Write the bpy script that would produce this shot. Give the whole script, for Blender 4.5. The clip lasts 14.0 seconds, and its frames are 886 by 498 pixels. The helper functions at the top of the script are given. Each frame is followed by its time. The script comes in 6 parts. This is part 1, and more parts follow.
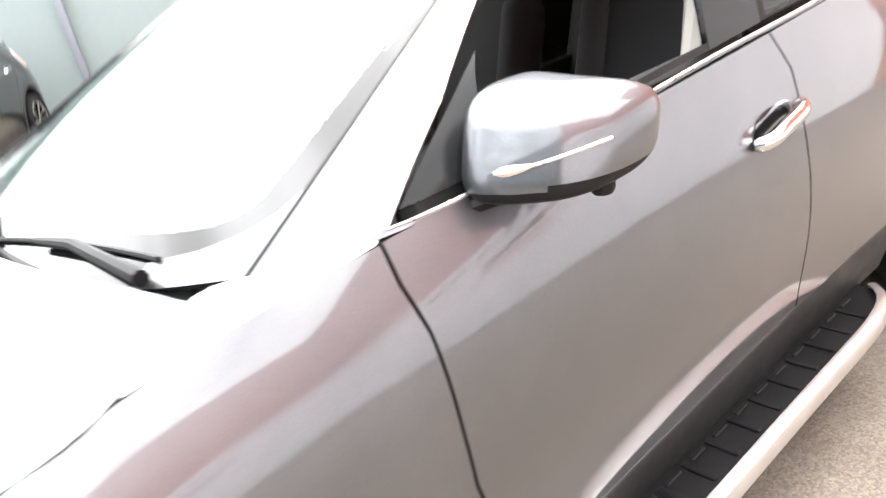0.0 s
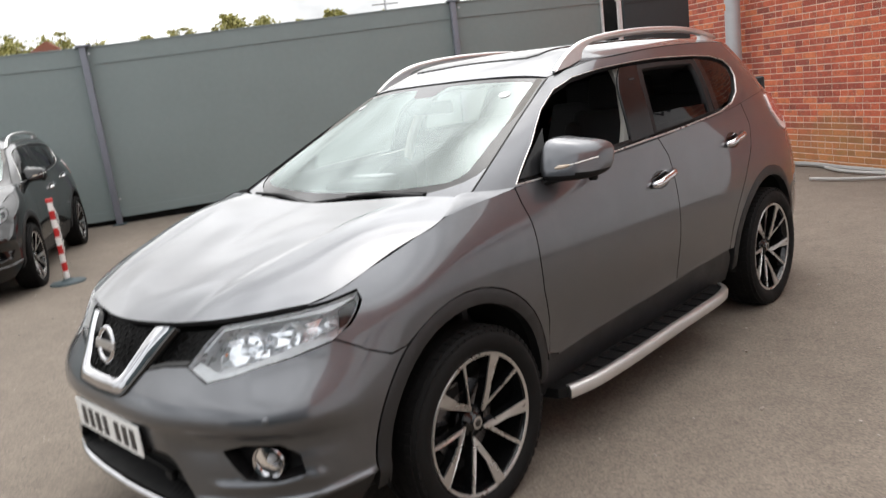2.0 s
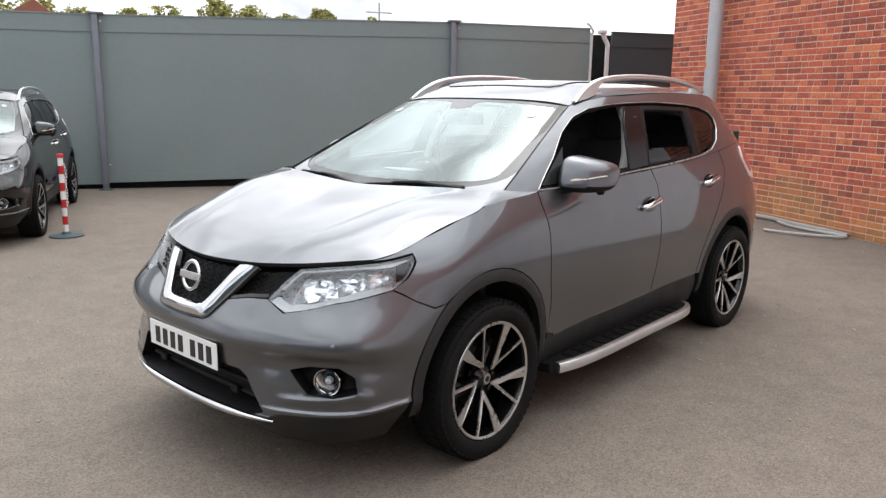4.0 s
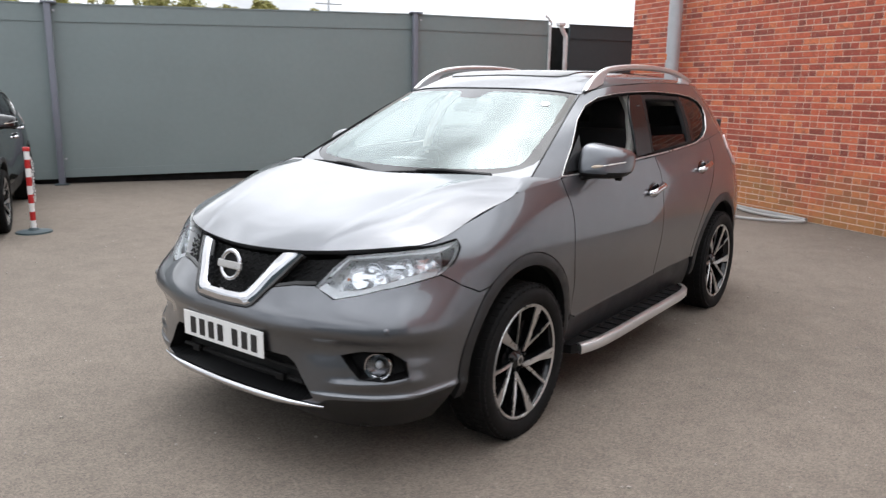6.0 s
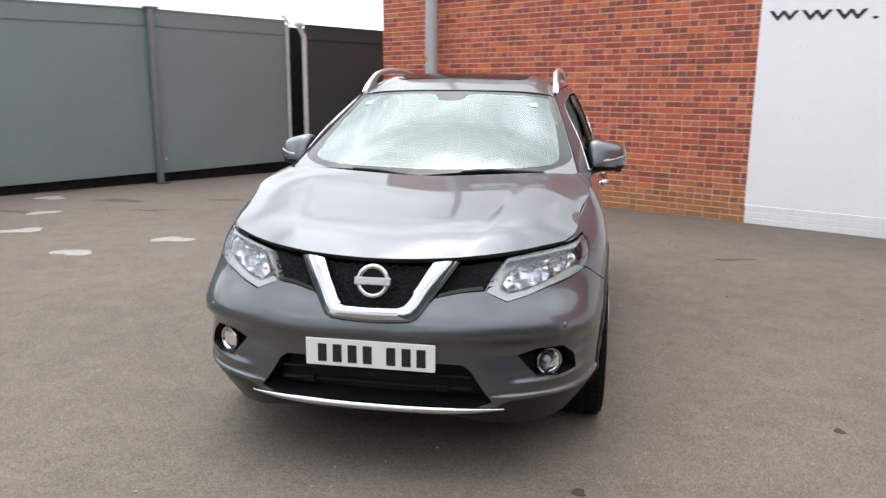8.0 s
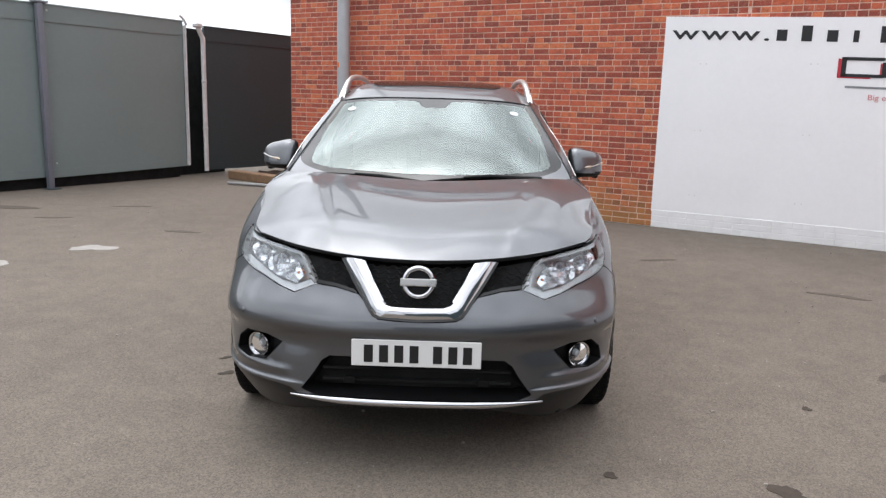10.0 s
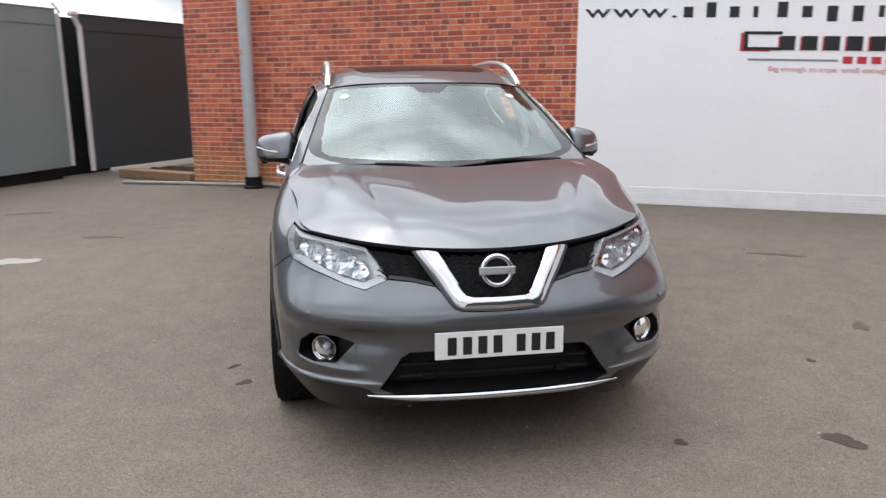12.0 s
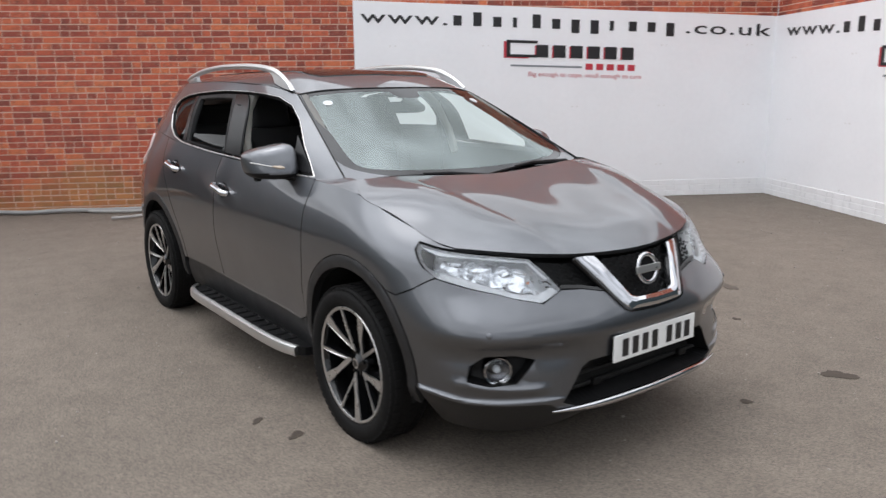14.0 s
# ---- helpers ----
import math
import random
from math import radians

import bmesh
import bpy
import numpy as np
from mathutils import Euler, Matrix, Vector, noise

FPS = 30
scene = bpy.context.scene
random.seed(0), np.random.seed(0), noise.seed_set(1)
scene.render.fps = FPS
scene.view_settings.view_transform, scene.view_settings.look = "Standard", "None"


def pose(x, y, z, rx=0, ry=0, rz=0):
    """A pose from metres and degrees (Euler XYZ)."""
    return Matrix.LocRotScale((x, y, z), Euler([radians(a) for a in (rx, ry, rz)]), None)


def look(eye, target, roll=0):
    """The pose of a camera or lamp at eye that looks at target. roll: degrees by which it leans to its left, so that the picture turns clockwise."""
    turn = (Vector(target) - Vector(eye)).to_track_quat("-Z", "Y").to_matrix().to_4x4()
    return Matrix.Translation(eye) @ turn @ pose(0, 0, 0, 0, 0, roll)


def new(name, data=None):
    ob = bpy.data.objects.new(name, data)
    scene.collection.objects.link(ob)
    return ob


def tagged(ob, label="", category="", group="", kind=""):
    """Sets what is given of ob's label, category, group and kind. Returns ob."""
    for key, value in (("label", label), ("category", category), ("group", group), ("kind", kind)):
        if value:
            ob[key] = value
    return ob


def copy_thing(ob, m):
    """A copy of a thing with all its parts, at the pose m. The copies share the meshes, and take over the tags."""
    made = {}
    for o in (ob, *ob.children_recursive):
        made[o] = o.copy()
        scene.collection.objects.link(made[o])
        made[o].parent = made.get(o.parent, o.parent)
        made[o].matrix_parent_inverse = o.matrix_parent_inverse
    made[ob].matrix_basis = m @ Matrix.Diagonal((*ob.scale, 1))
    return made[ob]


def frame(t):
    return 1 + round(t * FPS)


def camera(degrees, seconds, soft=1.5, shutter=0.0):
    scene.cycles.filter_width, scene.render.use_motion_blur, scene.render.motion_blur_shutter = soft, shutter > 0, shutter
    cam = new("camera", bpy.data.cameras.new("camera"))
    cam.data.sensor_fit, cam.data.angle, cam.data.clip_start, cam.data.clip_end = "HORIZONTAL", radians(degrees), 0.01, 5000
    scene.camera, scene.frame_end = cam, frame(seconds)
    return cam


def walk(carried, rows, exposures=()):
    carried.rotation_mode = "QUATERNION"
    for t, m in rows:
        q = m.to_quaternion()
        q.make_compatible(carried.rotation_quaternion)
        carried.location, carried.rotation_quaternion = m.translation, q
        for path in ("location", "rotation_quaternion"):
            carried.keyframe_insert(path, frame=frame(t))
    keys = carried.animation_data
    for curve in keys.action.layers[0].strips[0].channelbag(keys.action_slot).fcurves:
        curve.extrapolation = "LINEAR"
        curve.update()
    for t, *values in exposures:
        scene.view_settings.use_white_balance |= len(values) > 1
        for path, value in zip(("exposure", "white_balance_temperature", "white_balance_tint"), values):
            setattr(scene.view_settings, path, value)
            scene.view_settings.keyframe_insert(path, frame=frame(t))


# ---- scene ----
cam = camera(60.5, 14.0, 1.35, 0.5)
PATH = [
    (0, (1.660, -1.440, 1.507), (0.198, -0.315, 0.731), -12.1),
    (0.5, (1.940, -1.873, 1.500), (0.469, -0.616, 0.992), -14.0),
    (1, (2.275, -2.325, 1.536), (0.811, -1.027, 1.123), -12.5),
    (1.5, (2.464, -2.757, 1.526), (1.067, -1.378, 1.143), -10.1),
    (2, (2.635, -3.139, 1.546), (1.254, -1.758, 1.118), -7.2),
    (2.5, (2.781, -3.413, 1.546), (1.442, -1.996, 1.103), -0.4),
    (3, (2.756, -3.701, 1.547), (1.456, -2.24, 1.126), 0.8),
    (5.5, (2.869, -3.913, 1.555), (1.58, -2.433, 1.171), 0.8),
    (6, (2.531, -4.114, 1.528), (1.358, -2.548, 1.115), 0.8),
    (6.5, (2.181, -4.378, 1.511), (1.143, -2.709, 1.141), 0.9),
    (7, (1.598, -4.553, 1.481), (0.813, -2.758, 1.08), 1.8),
    (7.5, (1.183, -4.737, 1.51), (0.589, -2.874, 1.09), 1.2),
    (8, (0.793, -4.96, 1.529), (0.433, -3.035, 1.123), 0.4),
    (8.5, (0.42, -5.049, 1.507), (0.242, -3.099, 1.102), -1.0),
    (9, (0.237, -5.155, 1.531), (0.157, -3.197, 1.132), 0.4),
    (11.5, (-0.253, -5.116, 1.507), (-0.129, -3.155, 1.134), 0.3),
    (12, (-0.69, -5.027, 1.52), (-0.367, -3.099, 1.099), -0.4),
    (12.5, (-1.122, -4.866, 1.552), (-0.552, -2.994, 1.139), -0.2),
    (13, (-1.629, -4.605, 1.558), (-0.835, -2.818, 1.135), -0.1),
    (13.5, (-2.071, -4.441, 1.556), (-1.073, -2.765, 1.116), 0.2),
    (14, (-2.484, -4.106, 1.543), (-1.308, -2.544, 1.123), -0.6),
]
# stops, kelvin and tint: the camera darkens its picture at the start and is a little warmer there
EXPOSURE = [
    (0.0, 2.98, 6750, 10), (0.3, 2.3, 6750, 10), (0.6, 1.5, 6750, 10), (1.0, 1.00, 6800, 10), (1.5, 0.84, 6800, 10), (2.5, 0.92, 6750, 10),
    (3.2, 0.92, 6650, 10), (5.3, 0.86, 6400, 10), (6.0, 0.88, 6400, 10), (7.5, 0.88, 6400, 10), (9.0, 0.68, 6400, 10), (11.5, 0.72, 6400, 10), (12.5, 0.62, 6400, 10), (14.0, 0.56, 6400, 10),
]
walk(cam, [(t, look(eye, target, roll)) for t, eye, target, roll in PATH], EXPOSURE)

# ---- daylight: a bright, thinly clouded sky ----
world = bpy.data.worlds.new("overcast_sky")
scene.world = world
world.use_nodes = True
wn, wl = world.node_tree.nodes, world.node_tree.links
wn.clear()
w_out = wn.new("ShaderNodeOutputWorld")
w_bg = wn.new("ShaderNodeBackground")
w_sky = wn.new("ShaderNodeTexSky")
w_sky.sky_type = "NISHITA"
w_sky.sun_disc = False
w_sky.sun_elevation, w_sky.sun_rotation = radians(71), radians(-31)
w_sky.dust_density, w_sky.air_density = 4.0, 1.0
w_hsv = wn.new("ShaderNodeHueSaturation")
w_hsv.inputs["Saturation"].default_value = 0.25
w_mix = wn.new("ShaderNodeMix")
w_mix.data_type = "RGBA"
w_mix.inputs[0].default_value = 0.6
w_mix.inputs[7].default_value = (8.7, 9.1, 9.7, 1)
w_tc = wn.new("ShaderNodeTexCoord")
w_map = wn.new("ShaderNodeMapping")
w_map.inputs["Scale"].default_value = (1.0, 1.0, 2.2)
w_noise = wn.new("ShaderNodeTexNoise")
w_noise.inputs["Scale"].default_value, w_noise.inputs["Detail"].default_value = 3.2, 5.0
w_ramp = wn.new("ShaderNodeMapRange")
w_ramp.inputs[1].default_value, w_ramp.inputs[2].default_value = 0.36, 0.66
w_ramp.inputs[3].default_value, w_ramp.inputs[4].default_value = 0.56, 1.42
w_mul = wn.new("ShaderNodeVectorMath")
w_mul.operation = "SCALE"
# the thin cloud is a little brighter low down than overhead
w_sep = wn.new("ShaderNodeSeparateXYZ")
w_dome = wn.new("ShaderNodeMapRange")
w_dome.inputs[1].default_value, w_dome.inputs[2].default_value = 0.0, 1.0
w_dome.inputs[3].default_value, w_dome.inputs[4].default_value = 0.82, 1.0
w_both = wn.new("ShaderNodeMath")
w_both.operation = "MULTIPLY"
wl.new(w_sky.outputs[0], w_hsv.inputs["Color"])
wl.new(w_hsv.outputs[0], w_mix.inputs[6])
wl.new(w_tc.outputs["Generated"], w_map.inputs[0])
wl.new(w_map.outputs[0], w_noise.inputs["Vector"])
wl.new(w_noise.outputs[0], w_ramp.inputs[0])
wl.new(w_mix.outputs[2], w_mul.inputs[0])
wl.new(w_tc.outputs["Generated"], w_sep.inputs[0])
wl.new(w_sep.outputs[2], w_dome.inputs[0])
wl.new(w_ramp.outputs[0], w_both.inputs[0])
wl.new(w_dome.outputs[0], w_both.inputs[1])
# the cloud glows round the veiled sun
w_dot = wn.new("ShaderNodeVectorMath")
w_dot.operation = "DOT_PRODUCT"
w_dot.inputs[1].default_value = Vector((-1.4, 2.3, 8)).normalized()
w_pos = wn.new("ShaderNodeMath")
w_pos.operation = "MAXIMUM"
w_pos.inputs[1].default_value = 0.0
w_pow = wn.new("ShaderNodeMath")
w_pow.operation = "POWER"
w_pow.inputs[1].default_value = 4.0
w_glow = wn.new("ShaderNodeMath")
w_glow.operation = "MULTIPLY_ADD"
w_glow.inputs[1].default_value, w_glow.inputs[2].default_value = 1.0, 1.0
w_all = wn.new("ShaderNodeMath")
w_all.operation = "MULTIPLY"
wl.new(w_tc.outputs["Generated"], w_dot.inputs[0])
wl.new(w_dot.outputs["Value"], w_pos.inputs[0])
wl.new(w_pos.outputs[0], w_pow.inputs[0])
wl.new(w_pow.outputs[0], w_glow.inputs[0])
wl.new(w_glow.outputs[0], w_all.inputs[0])
wl.new(w_both.outputs[0], w_all.inputs[1])
wl.new(w_all.outputs[0], w_mul.inputs["Scale"])
wl.new(w_mul.outputs[0], w_bg.inputs["Color"])
w_bg.inputs["Strength"].default_value = 0.118
wl.new(w_bg.outputs[0], w_out.inputs[0])

sun = new("sun", bpy.data.lights.new("sun", "SUN"))
sun.data.energy, sun.data.angle, sun.data.color = 0.7, radians(150), (1.0, 0.96, 0.9)
sun.matrix_world = look((-1.4, 2.3, 8), (0, 0, 0))

# ---- materials ----
def nodes_of(name):
    m = bpy.data.materials.new(name)
    m.use_nodes = True
    nt = m.node_tree
    return m, nt.nodes, nt.links, nt.nodes["Principled BSDF"]


def set_in(node, **values):
    for key, value in values.items():
        node.inputs[key.replace("_", " ")].default_value = value


def noise_node(n, l, scale, detail=4.0, rough=0.55, space="Object"):
    tc = n.new("ShaderNodeTexCoord")
    t = n.new("ShaderNodeTexNoise")
    set_in(t, Scale=scale, Detail=detail, Roughness=rough)
    l.new(tc.outputs[space], t.inputs["Vector"])
    return t


def ramp(n, l, src, stops):
    r = n.new("ShaderNodeValToRGB")
    el = r.color_ramp.elements
    while len(el) < len(stops):
        el.new(0.5)
    for e, (p, c) in zip(el, stops):
        e.position, e.color = p, (*c, 1) if len(c) == 3 else c
    l.new(src, r.inputs[0])
    return r


def mix_col(n, l, fac, a, b, mode="MIX"):
    m = n.new("ShaderNodeMix")
    m.data_type, m.blend_type = "RGBA", mode
    for slot, v in ((0, fac), (6, a), (7, b)):
        if isinstance(v, (int, float)):
            m.inputs[slot].default_value = v
        elif isinstance(v, tuple):
            m.inputs[slot].default_value = (*v, 1)
        else:
            l.new(v, m.inputs[slot])
    return m.outputs[2]


def bump_on(n, l, bsdf, src, strength, dist):
    b = n.new("ShaderNodeBump")
    set_in(b, Strength=strength, Distance=dist)
    l.new(src, b.inputs["Height"])
    l.new(b.outputs[0], bsdf.inputs["Normal"])


def simple(name, col, rough=0.5, metal=0.0, coat=0.0, var=0.15, scale=6.0, bump=0.0, fine=0.0, spec=0.5):
    """A plain surface with soft mottling at two scales, and optional fine grain."""
    m, n, l, b = nodes_of(name)
    set_in(b, Roughness=rough, Metallic=metal)
    b.inputs["Coat Weight"].default_value = coat
    b.inputs["Coat Roughness"].default_value = 0.04
    b.inputs["Specular IOR Level"].default_value = spec
    a = noise_node(n, l, scale, 5)
    f = noise_node(n, l, scale * 14, 3)
    lo = tuple(c * (1 - var) for c in col)
    hi = tuple(min(1, c * (1 + var)) for c in col)
    base = ramp(n, l, a.outputs[0], [(0.3, lo), (0.7, hi)]).outputs[0]
    fine_c = mix_col(n, l, 0.35, base, ramp(n, l, f.outputs[0], [(0.3, lo), (0.7, hi)]).outputs[0])
    l.new(fine_c, b.inputs["Base Color"])
    if rough > 0.12:
        rr = ramp(n, l, a.outputs[0], [(0.25, (rough * 0.8,) * 3), (0.8, (min(1, rough * 1.2),) * 3)])
        l.new(rr.outputs[0], b.inputs["Roughness"])
    if bump:
        g = noise_node(n, l, fine or scale * 30, 2)
        bump_on(n, l, b, g.outputs[0], bump, 0.002)
    return m


def car_paint(name, col, flake):
    m, n, l, b = nodes_of(name)
    set_in(b, Metallic=1.0, Roughness=0.43)
    b.inputs["Coat Weight"].default_value, b.inputs["Coat IOR"].default_value = 1.0, 1.6
    fl = noise_node(n, l, 1400, 1)
    dirt = noise_node(n, l, 5, 6)
    c = ramp(n, l, fl.outputs[0], [(0.35, tuple(v * (1 - flake) for v in col)), (0.7, tuple(v * (1 + flake) for v in col))]).outputs[0]
    dust = ramp(n, l, dirt.outputs[0], [(0.45, (0, 0, 0)), (0.8, (0.10, 0.10, 0.10))]).outputs[0]
    c = mix_col(n, l, dust, c, tuple(0.03 + 2.1 * v for v in col))
    l.new(c, b.inputs["Base Color"])
    r = ramp(n, l, dirt.outputs[0], [(0.35, (0.03,) * 3), (0.75, (0.055,) * 3)])
    l.new(r.outputs[0], b.inputs["Coat Roughness"])
    return m


def glass(name, tint, gloss=(1.0, 1.0, 1.0), ior=1.55, rough=0.01):
    """Thin sheet glass: clear, tinted, with mirror gloss that grows at a glancing look."""
    m, n, l, b = nodes_of(name)
    n.remove(b)
    tr = n.new("ShaderNodeBsdfTransparent")
    tr.inputs[0].default_value = (*tint, 1)
    gl = n.new("ShaderNodeBsdfGlossy")
    gl.inputs["Roughness"].default_value = rough
    gl.inputs[0].default_value = (*gloss, 1)
    fr = n.new("ShaderNodeFresnel")
    fr.inputs[0].default_value = ior
    mx = n.new("ShaderNodeMixShader")
    l.new(fr.outputs[0], mx.inputs[0])
    l.new(tr.outputs[0], mx.inputs[1])
    l.new(gl.outputs[0], mx.inputs[2])
    l.new(mx.outputs[0], n["Material Output"].inputs[0])
    return m


def asphalt():
    m, n, l, b = nodes_of("asphalt")
    big = noise_node(n, l, 0.35, 6, 0.6)
    mid = noise_node(n, l, 4.5, 6, 0.65)
    grit = noise_node(n, l, 150, 3, 0.7)
    tc = n.new("ShaderNodeTexCoord")
    vor = n.new("ShaderNodeTexVoronoi")
    vor.inputs["Scale"].default_value = 135
    l.new(tc.outputs["Object"], vor.inputs["Vector"])
    c = ramp(n, l, big.outputs[0], [(0.3, (0.137, 0.116, 0.097)), (0.7, (0.216, 0.182, 0.152))]).outputs[0]
    c = mix_col(n, l, 0.5, c, ramp(n, l, mid.outputs[0], [(0.3, (0.137, 0.117, 0.099)), (0.72, (0.216, 0.186, 0.158))]).outputs[0])
    stone = ramp(n, l, vor.outputs["Color"], [(0.1, (0.50, 0.50, 0.51)), (0.9, (1.40, 1.38, 1.34))]).outputs[0]
    c = mix_col(n, l, 0.58, c, stone, "MULTIPLY")
    g2 = ramp(n, l, grit.outputs[0], [(0.3, (0.6, 0.6, 0.6)), (0.75, (1.3, 1.3, 1.28))]).outputs[0]
    c = mix_col(n, l, 0.6, c, g2, "MULTIPLY")
    l.new(c, b.inputs["Base Color"])
    set_in(b, Roughness=0.92)
    b.inputs["Specular IOR Level"].default_value = 0.25
    bump_on(n, l, b, grit.outputs[0], 0.5, 0.004)
    return m


def brickwork():
    m, n, l, b = nodes_of("red_brick")
    oi = n.new("ShaderNodeObjectInfo")
    ge = n.new("ShaderNodeNewGeometry")
    add = n.new("ShaderNodeMath")
    add.operation = "ADD"
    fr = n.new("ShaderNodeMath")
    fr.operation = "FRACT"
    l.new(oi.outputs["Random"], add.inputs[0])
    l.new(ge.outputs["Random Per Island"], add.inputs[1])
    l.new(add.outputs[0], fr.inputs[0])
    c = ramp(n, l, fr.outputs[0], [(0.0, (0.25, 0.063, 0.044)), (0.2, (0.36, 0.078, 0.050)), (0.5, (0.50, 0.110, 0.060)), (0.8, (0.59, 0.142, 0.071)), (1.0, (0.66, 0.20, 0.088))]).outputs[0]
    world_noise = n.new("ShaderNodeTexNoise")
    set_in(world_noise, Scale=55.0, Detail=5.0, Roughness=0.7)
    l.new(ge.outputs["Position"], world_noise.inputs["Vector"])
    c = mix_col(n, l, 0.6, c, ramp(n, l, world_noise.outputs[0], [(0.3, (0.55, 0.5, 0.48)), (0.75, (1.4, 1.38, 1.35))]).outputs[0], "MULTIPLY")
    scorch = n.new("ShaderNodeTexNoise")
    set_in(scorch, Scale=13.0, Detail=6.0, Roughness=0.65)
    l.new(ge.outputs["Position"], scorch.inputs["Vector"])
    c = mix_col(n, l, ramp(n, l, scorch.outputs[0], [(0.5, (0, 0, 0)), (0.72, (0.7, 0.7, 0.7))]).outputs[0], c, (0.13, 0.055, 0.045))
    c = mix_col(n, l, ramp(n, l, scorch.outputs[0], [(0.28, (0.45, 0.45, 0.45)), (0.42, (0, 0, 0))]).outputs[0], c, (0.50, 0.22, 0.14))
    # chalky smears of mortar across the faces
    smear = n.new("ShaderNodeTexNoise")
    set_in(smear, Scale=30.0, Detail=7.0, Roughness=0.75)
    l.new(ge.outputs["Position"], smear.inputs["Vector"])
    c = mix_col(n, l, ramp(n, l, smear.outputs[0], [(0.56, (0, 0, 0)), (0.70, (0.65, 0.65, 0.65))]).outputs[0], c, (0.60, 0.40, 0.31))
    # green-yellow algae in ragged patches over the lowest courses
    sep = n.new("ShaderNodeSeparateXYZ")
    l.new(ge.outputs["Position"], sep.inputs[0])
    blot = n.new("ShaderNodeTexNoise")
    set_in(blot, Scale=1.6, Detail=6.0, Roughness=0.65)
    l.new(ge.outputs["Position"], blot.inputs["Vector"])
    hgt = n.new("ShaderNodeMath")
    hgt.operation = "MULTIPLY_ADD"
    hgt.inputs[1].default_value, hgt.inputs[2].default_value = -0.55, 0.42
    l.new(sep.outputs[2], hgt.inputs[0])
    sm = n.new("ShaderNodeMath")
    l.new(hgt.outputs[0], sm.inputs[0])
    l.new(blot.outputs[0], sm.inputs[1])
    st = ramp(n, l, sm.outputs[0], [(0.50, (0, 0, 0)), (0.95, (0.62, 0.62, 0.62))]).outputs[0]
    c = mix_col(n, l, st, c, (0.36, 0.22, 0.07))
    l.new(c, b.inputs["Base Color"])
    set_in(b, Roughness=0.9)
    bump_on(n, l, b, world_noise.outputs[0], 0.5, 0.004)
    return m


def leaf_mat(name, lo, hi):
    m, n, l, b = nodes_of(name)
    ge = n.new("ShaderNodeNewGeometry")
    c = ramp(n, l, ge.outputs["Random Per Island"], [(0.0, lo), (1.0, hi)]).outputs[0]
    l.new(c, b.inputs["Base Color"])
    set_in(b, Roughness=0.7)
    return m


M_ASPHALT = asphalt()
M_BRICK = brickwork()
M_MORTAR = simple("lime_mortar", (0.64, 0.46, 0.37), 0.95, var=0.3, scale=9, bump=0.4, fine=180)
M_BOARD = simple("white_board_paint", (0.91, 0.91, 0.93), 0.45, var=0.03, scale=1.2)
M_WHITEBRICK = simple("white_painted_brick", (0.86, 0.86, 0.87), 0.7, var=0.06, scale=5, bump=0.4, fine=90)
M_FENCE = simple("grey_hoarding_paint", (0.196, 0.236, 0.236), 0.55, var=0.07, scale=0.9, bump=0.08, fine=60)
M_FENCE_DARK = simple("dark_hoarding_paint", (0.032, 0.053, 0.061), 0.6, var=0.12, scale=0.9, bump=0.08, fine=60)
M_POST = simple("blue_grey_steel_paint", (0.17, 0.18, 0.215), 0.5, var=0.12, scale=3)
M_GALV = simple("galvanised_steel", (0.44, 0.45, 0.47), 0.5, 0.25, var=0.12, scale=9)
M_PIPE = simple("weathered_white_plastic", (0.62, 0.60, 0.60), 0.55, var=0.15, scale=8)
M_TIMBER = simple("weathered_timber", (0.23, 0.14, 0.08), 0.85, var=0.35, scale=12, bump=0.4, fine=70)
M_LOOSE = simple("pale_conduit", (0.36, 0.35, 0.34), 0.5, var=0.2, scale=7)
M_CABLE = simple("grey_conduit", (0.29, 0.285, 0.28), 0.5, var=0.2, scale=7)
M_BLACK = simple("black_plastic", (0.006, 0.006, 0.0065), 0.5, var=0.2, scale=8, bump=0.25, fine=400, spec=0.2)
M_CLAD = simple("grained_dark_cladding", (0.011, 0.011, 0.012), 0.48, var=0.2, scale=8, bump=0.25, fine=400)
M_LIP = simple("semi_gloss_black_plastic", (0.007, 0.007, 0.0075), 0.32, var=0.15, scale=8, bump=0.1, fine=400)
M_GUIDE = simple("clear_light_guide", (0.74, 0.75, 0.76), 0.12, 0.0, var=0.10, scale=40)
M_BLACKGLOSS = simple("gloss_black", (0.005, 0.005, 0.0055), 0.10, var=0.1)
M_COVER = simple("satin_black_cover", (0.006, 0.006, 0.0065), 0.2, var=0.1, spec=0.22)
M_DARK = simple("dull_black_plastic", (0.004, 0.004, 0.0045), 0.6, var=0.2, scale=8, spec=0.2)
# near-black for backings and hollows, their shade put into the colour
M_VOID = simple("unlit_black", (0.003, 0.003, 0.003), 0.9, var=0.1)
M_RUBBER = simple("tyre_rubber", (0.0075, 0.0073, 0.0073), 0.75, var=0.3, scale=14, bump=0.2, fine=300, spec=0.16)
M_CHROME = simple("chrome", (0.60, 0.60, 0.62), 0.06, 1.0, var=0.04)
M_SATIN = simple("satin_aluminium", (0.68, 0.675, 0.67), 0.36, 1.0, var=0.06, scale=20)
M_MACHINED = simple("machined_alloy", (0.56, 0.55, 0.54), 0.30, 0.9, var=0.08, scale=30)
M_REFLECTOR = simple("lamp_reflector", (0.84, 0.85, 0.87), 0.26, 1.0, var=0.1, scale=30)
M_PLATE = simple("plate_white", (0.80, 0.80, 0.79), 0.35, var=0.03)
M_INK = simple("black_ink", (0.012, 0.012, 0.014), 0.4, var=0.1)
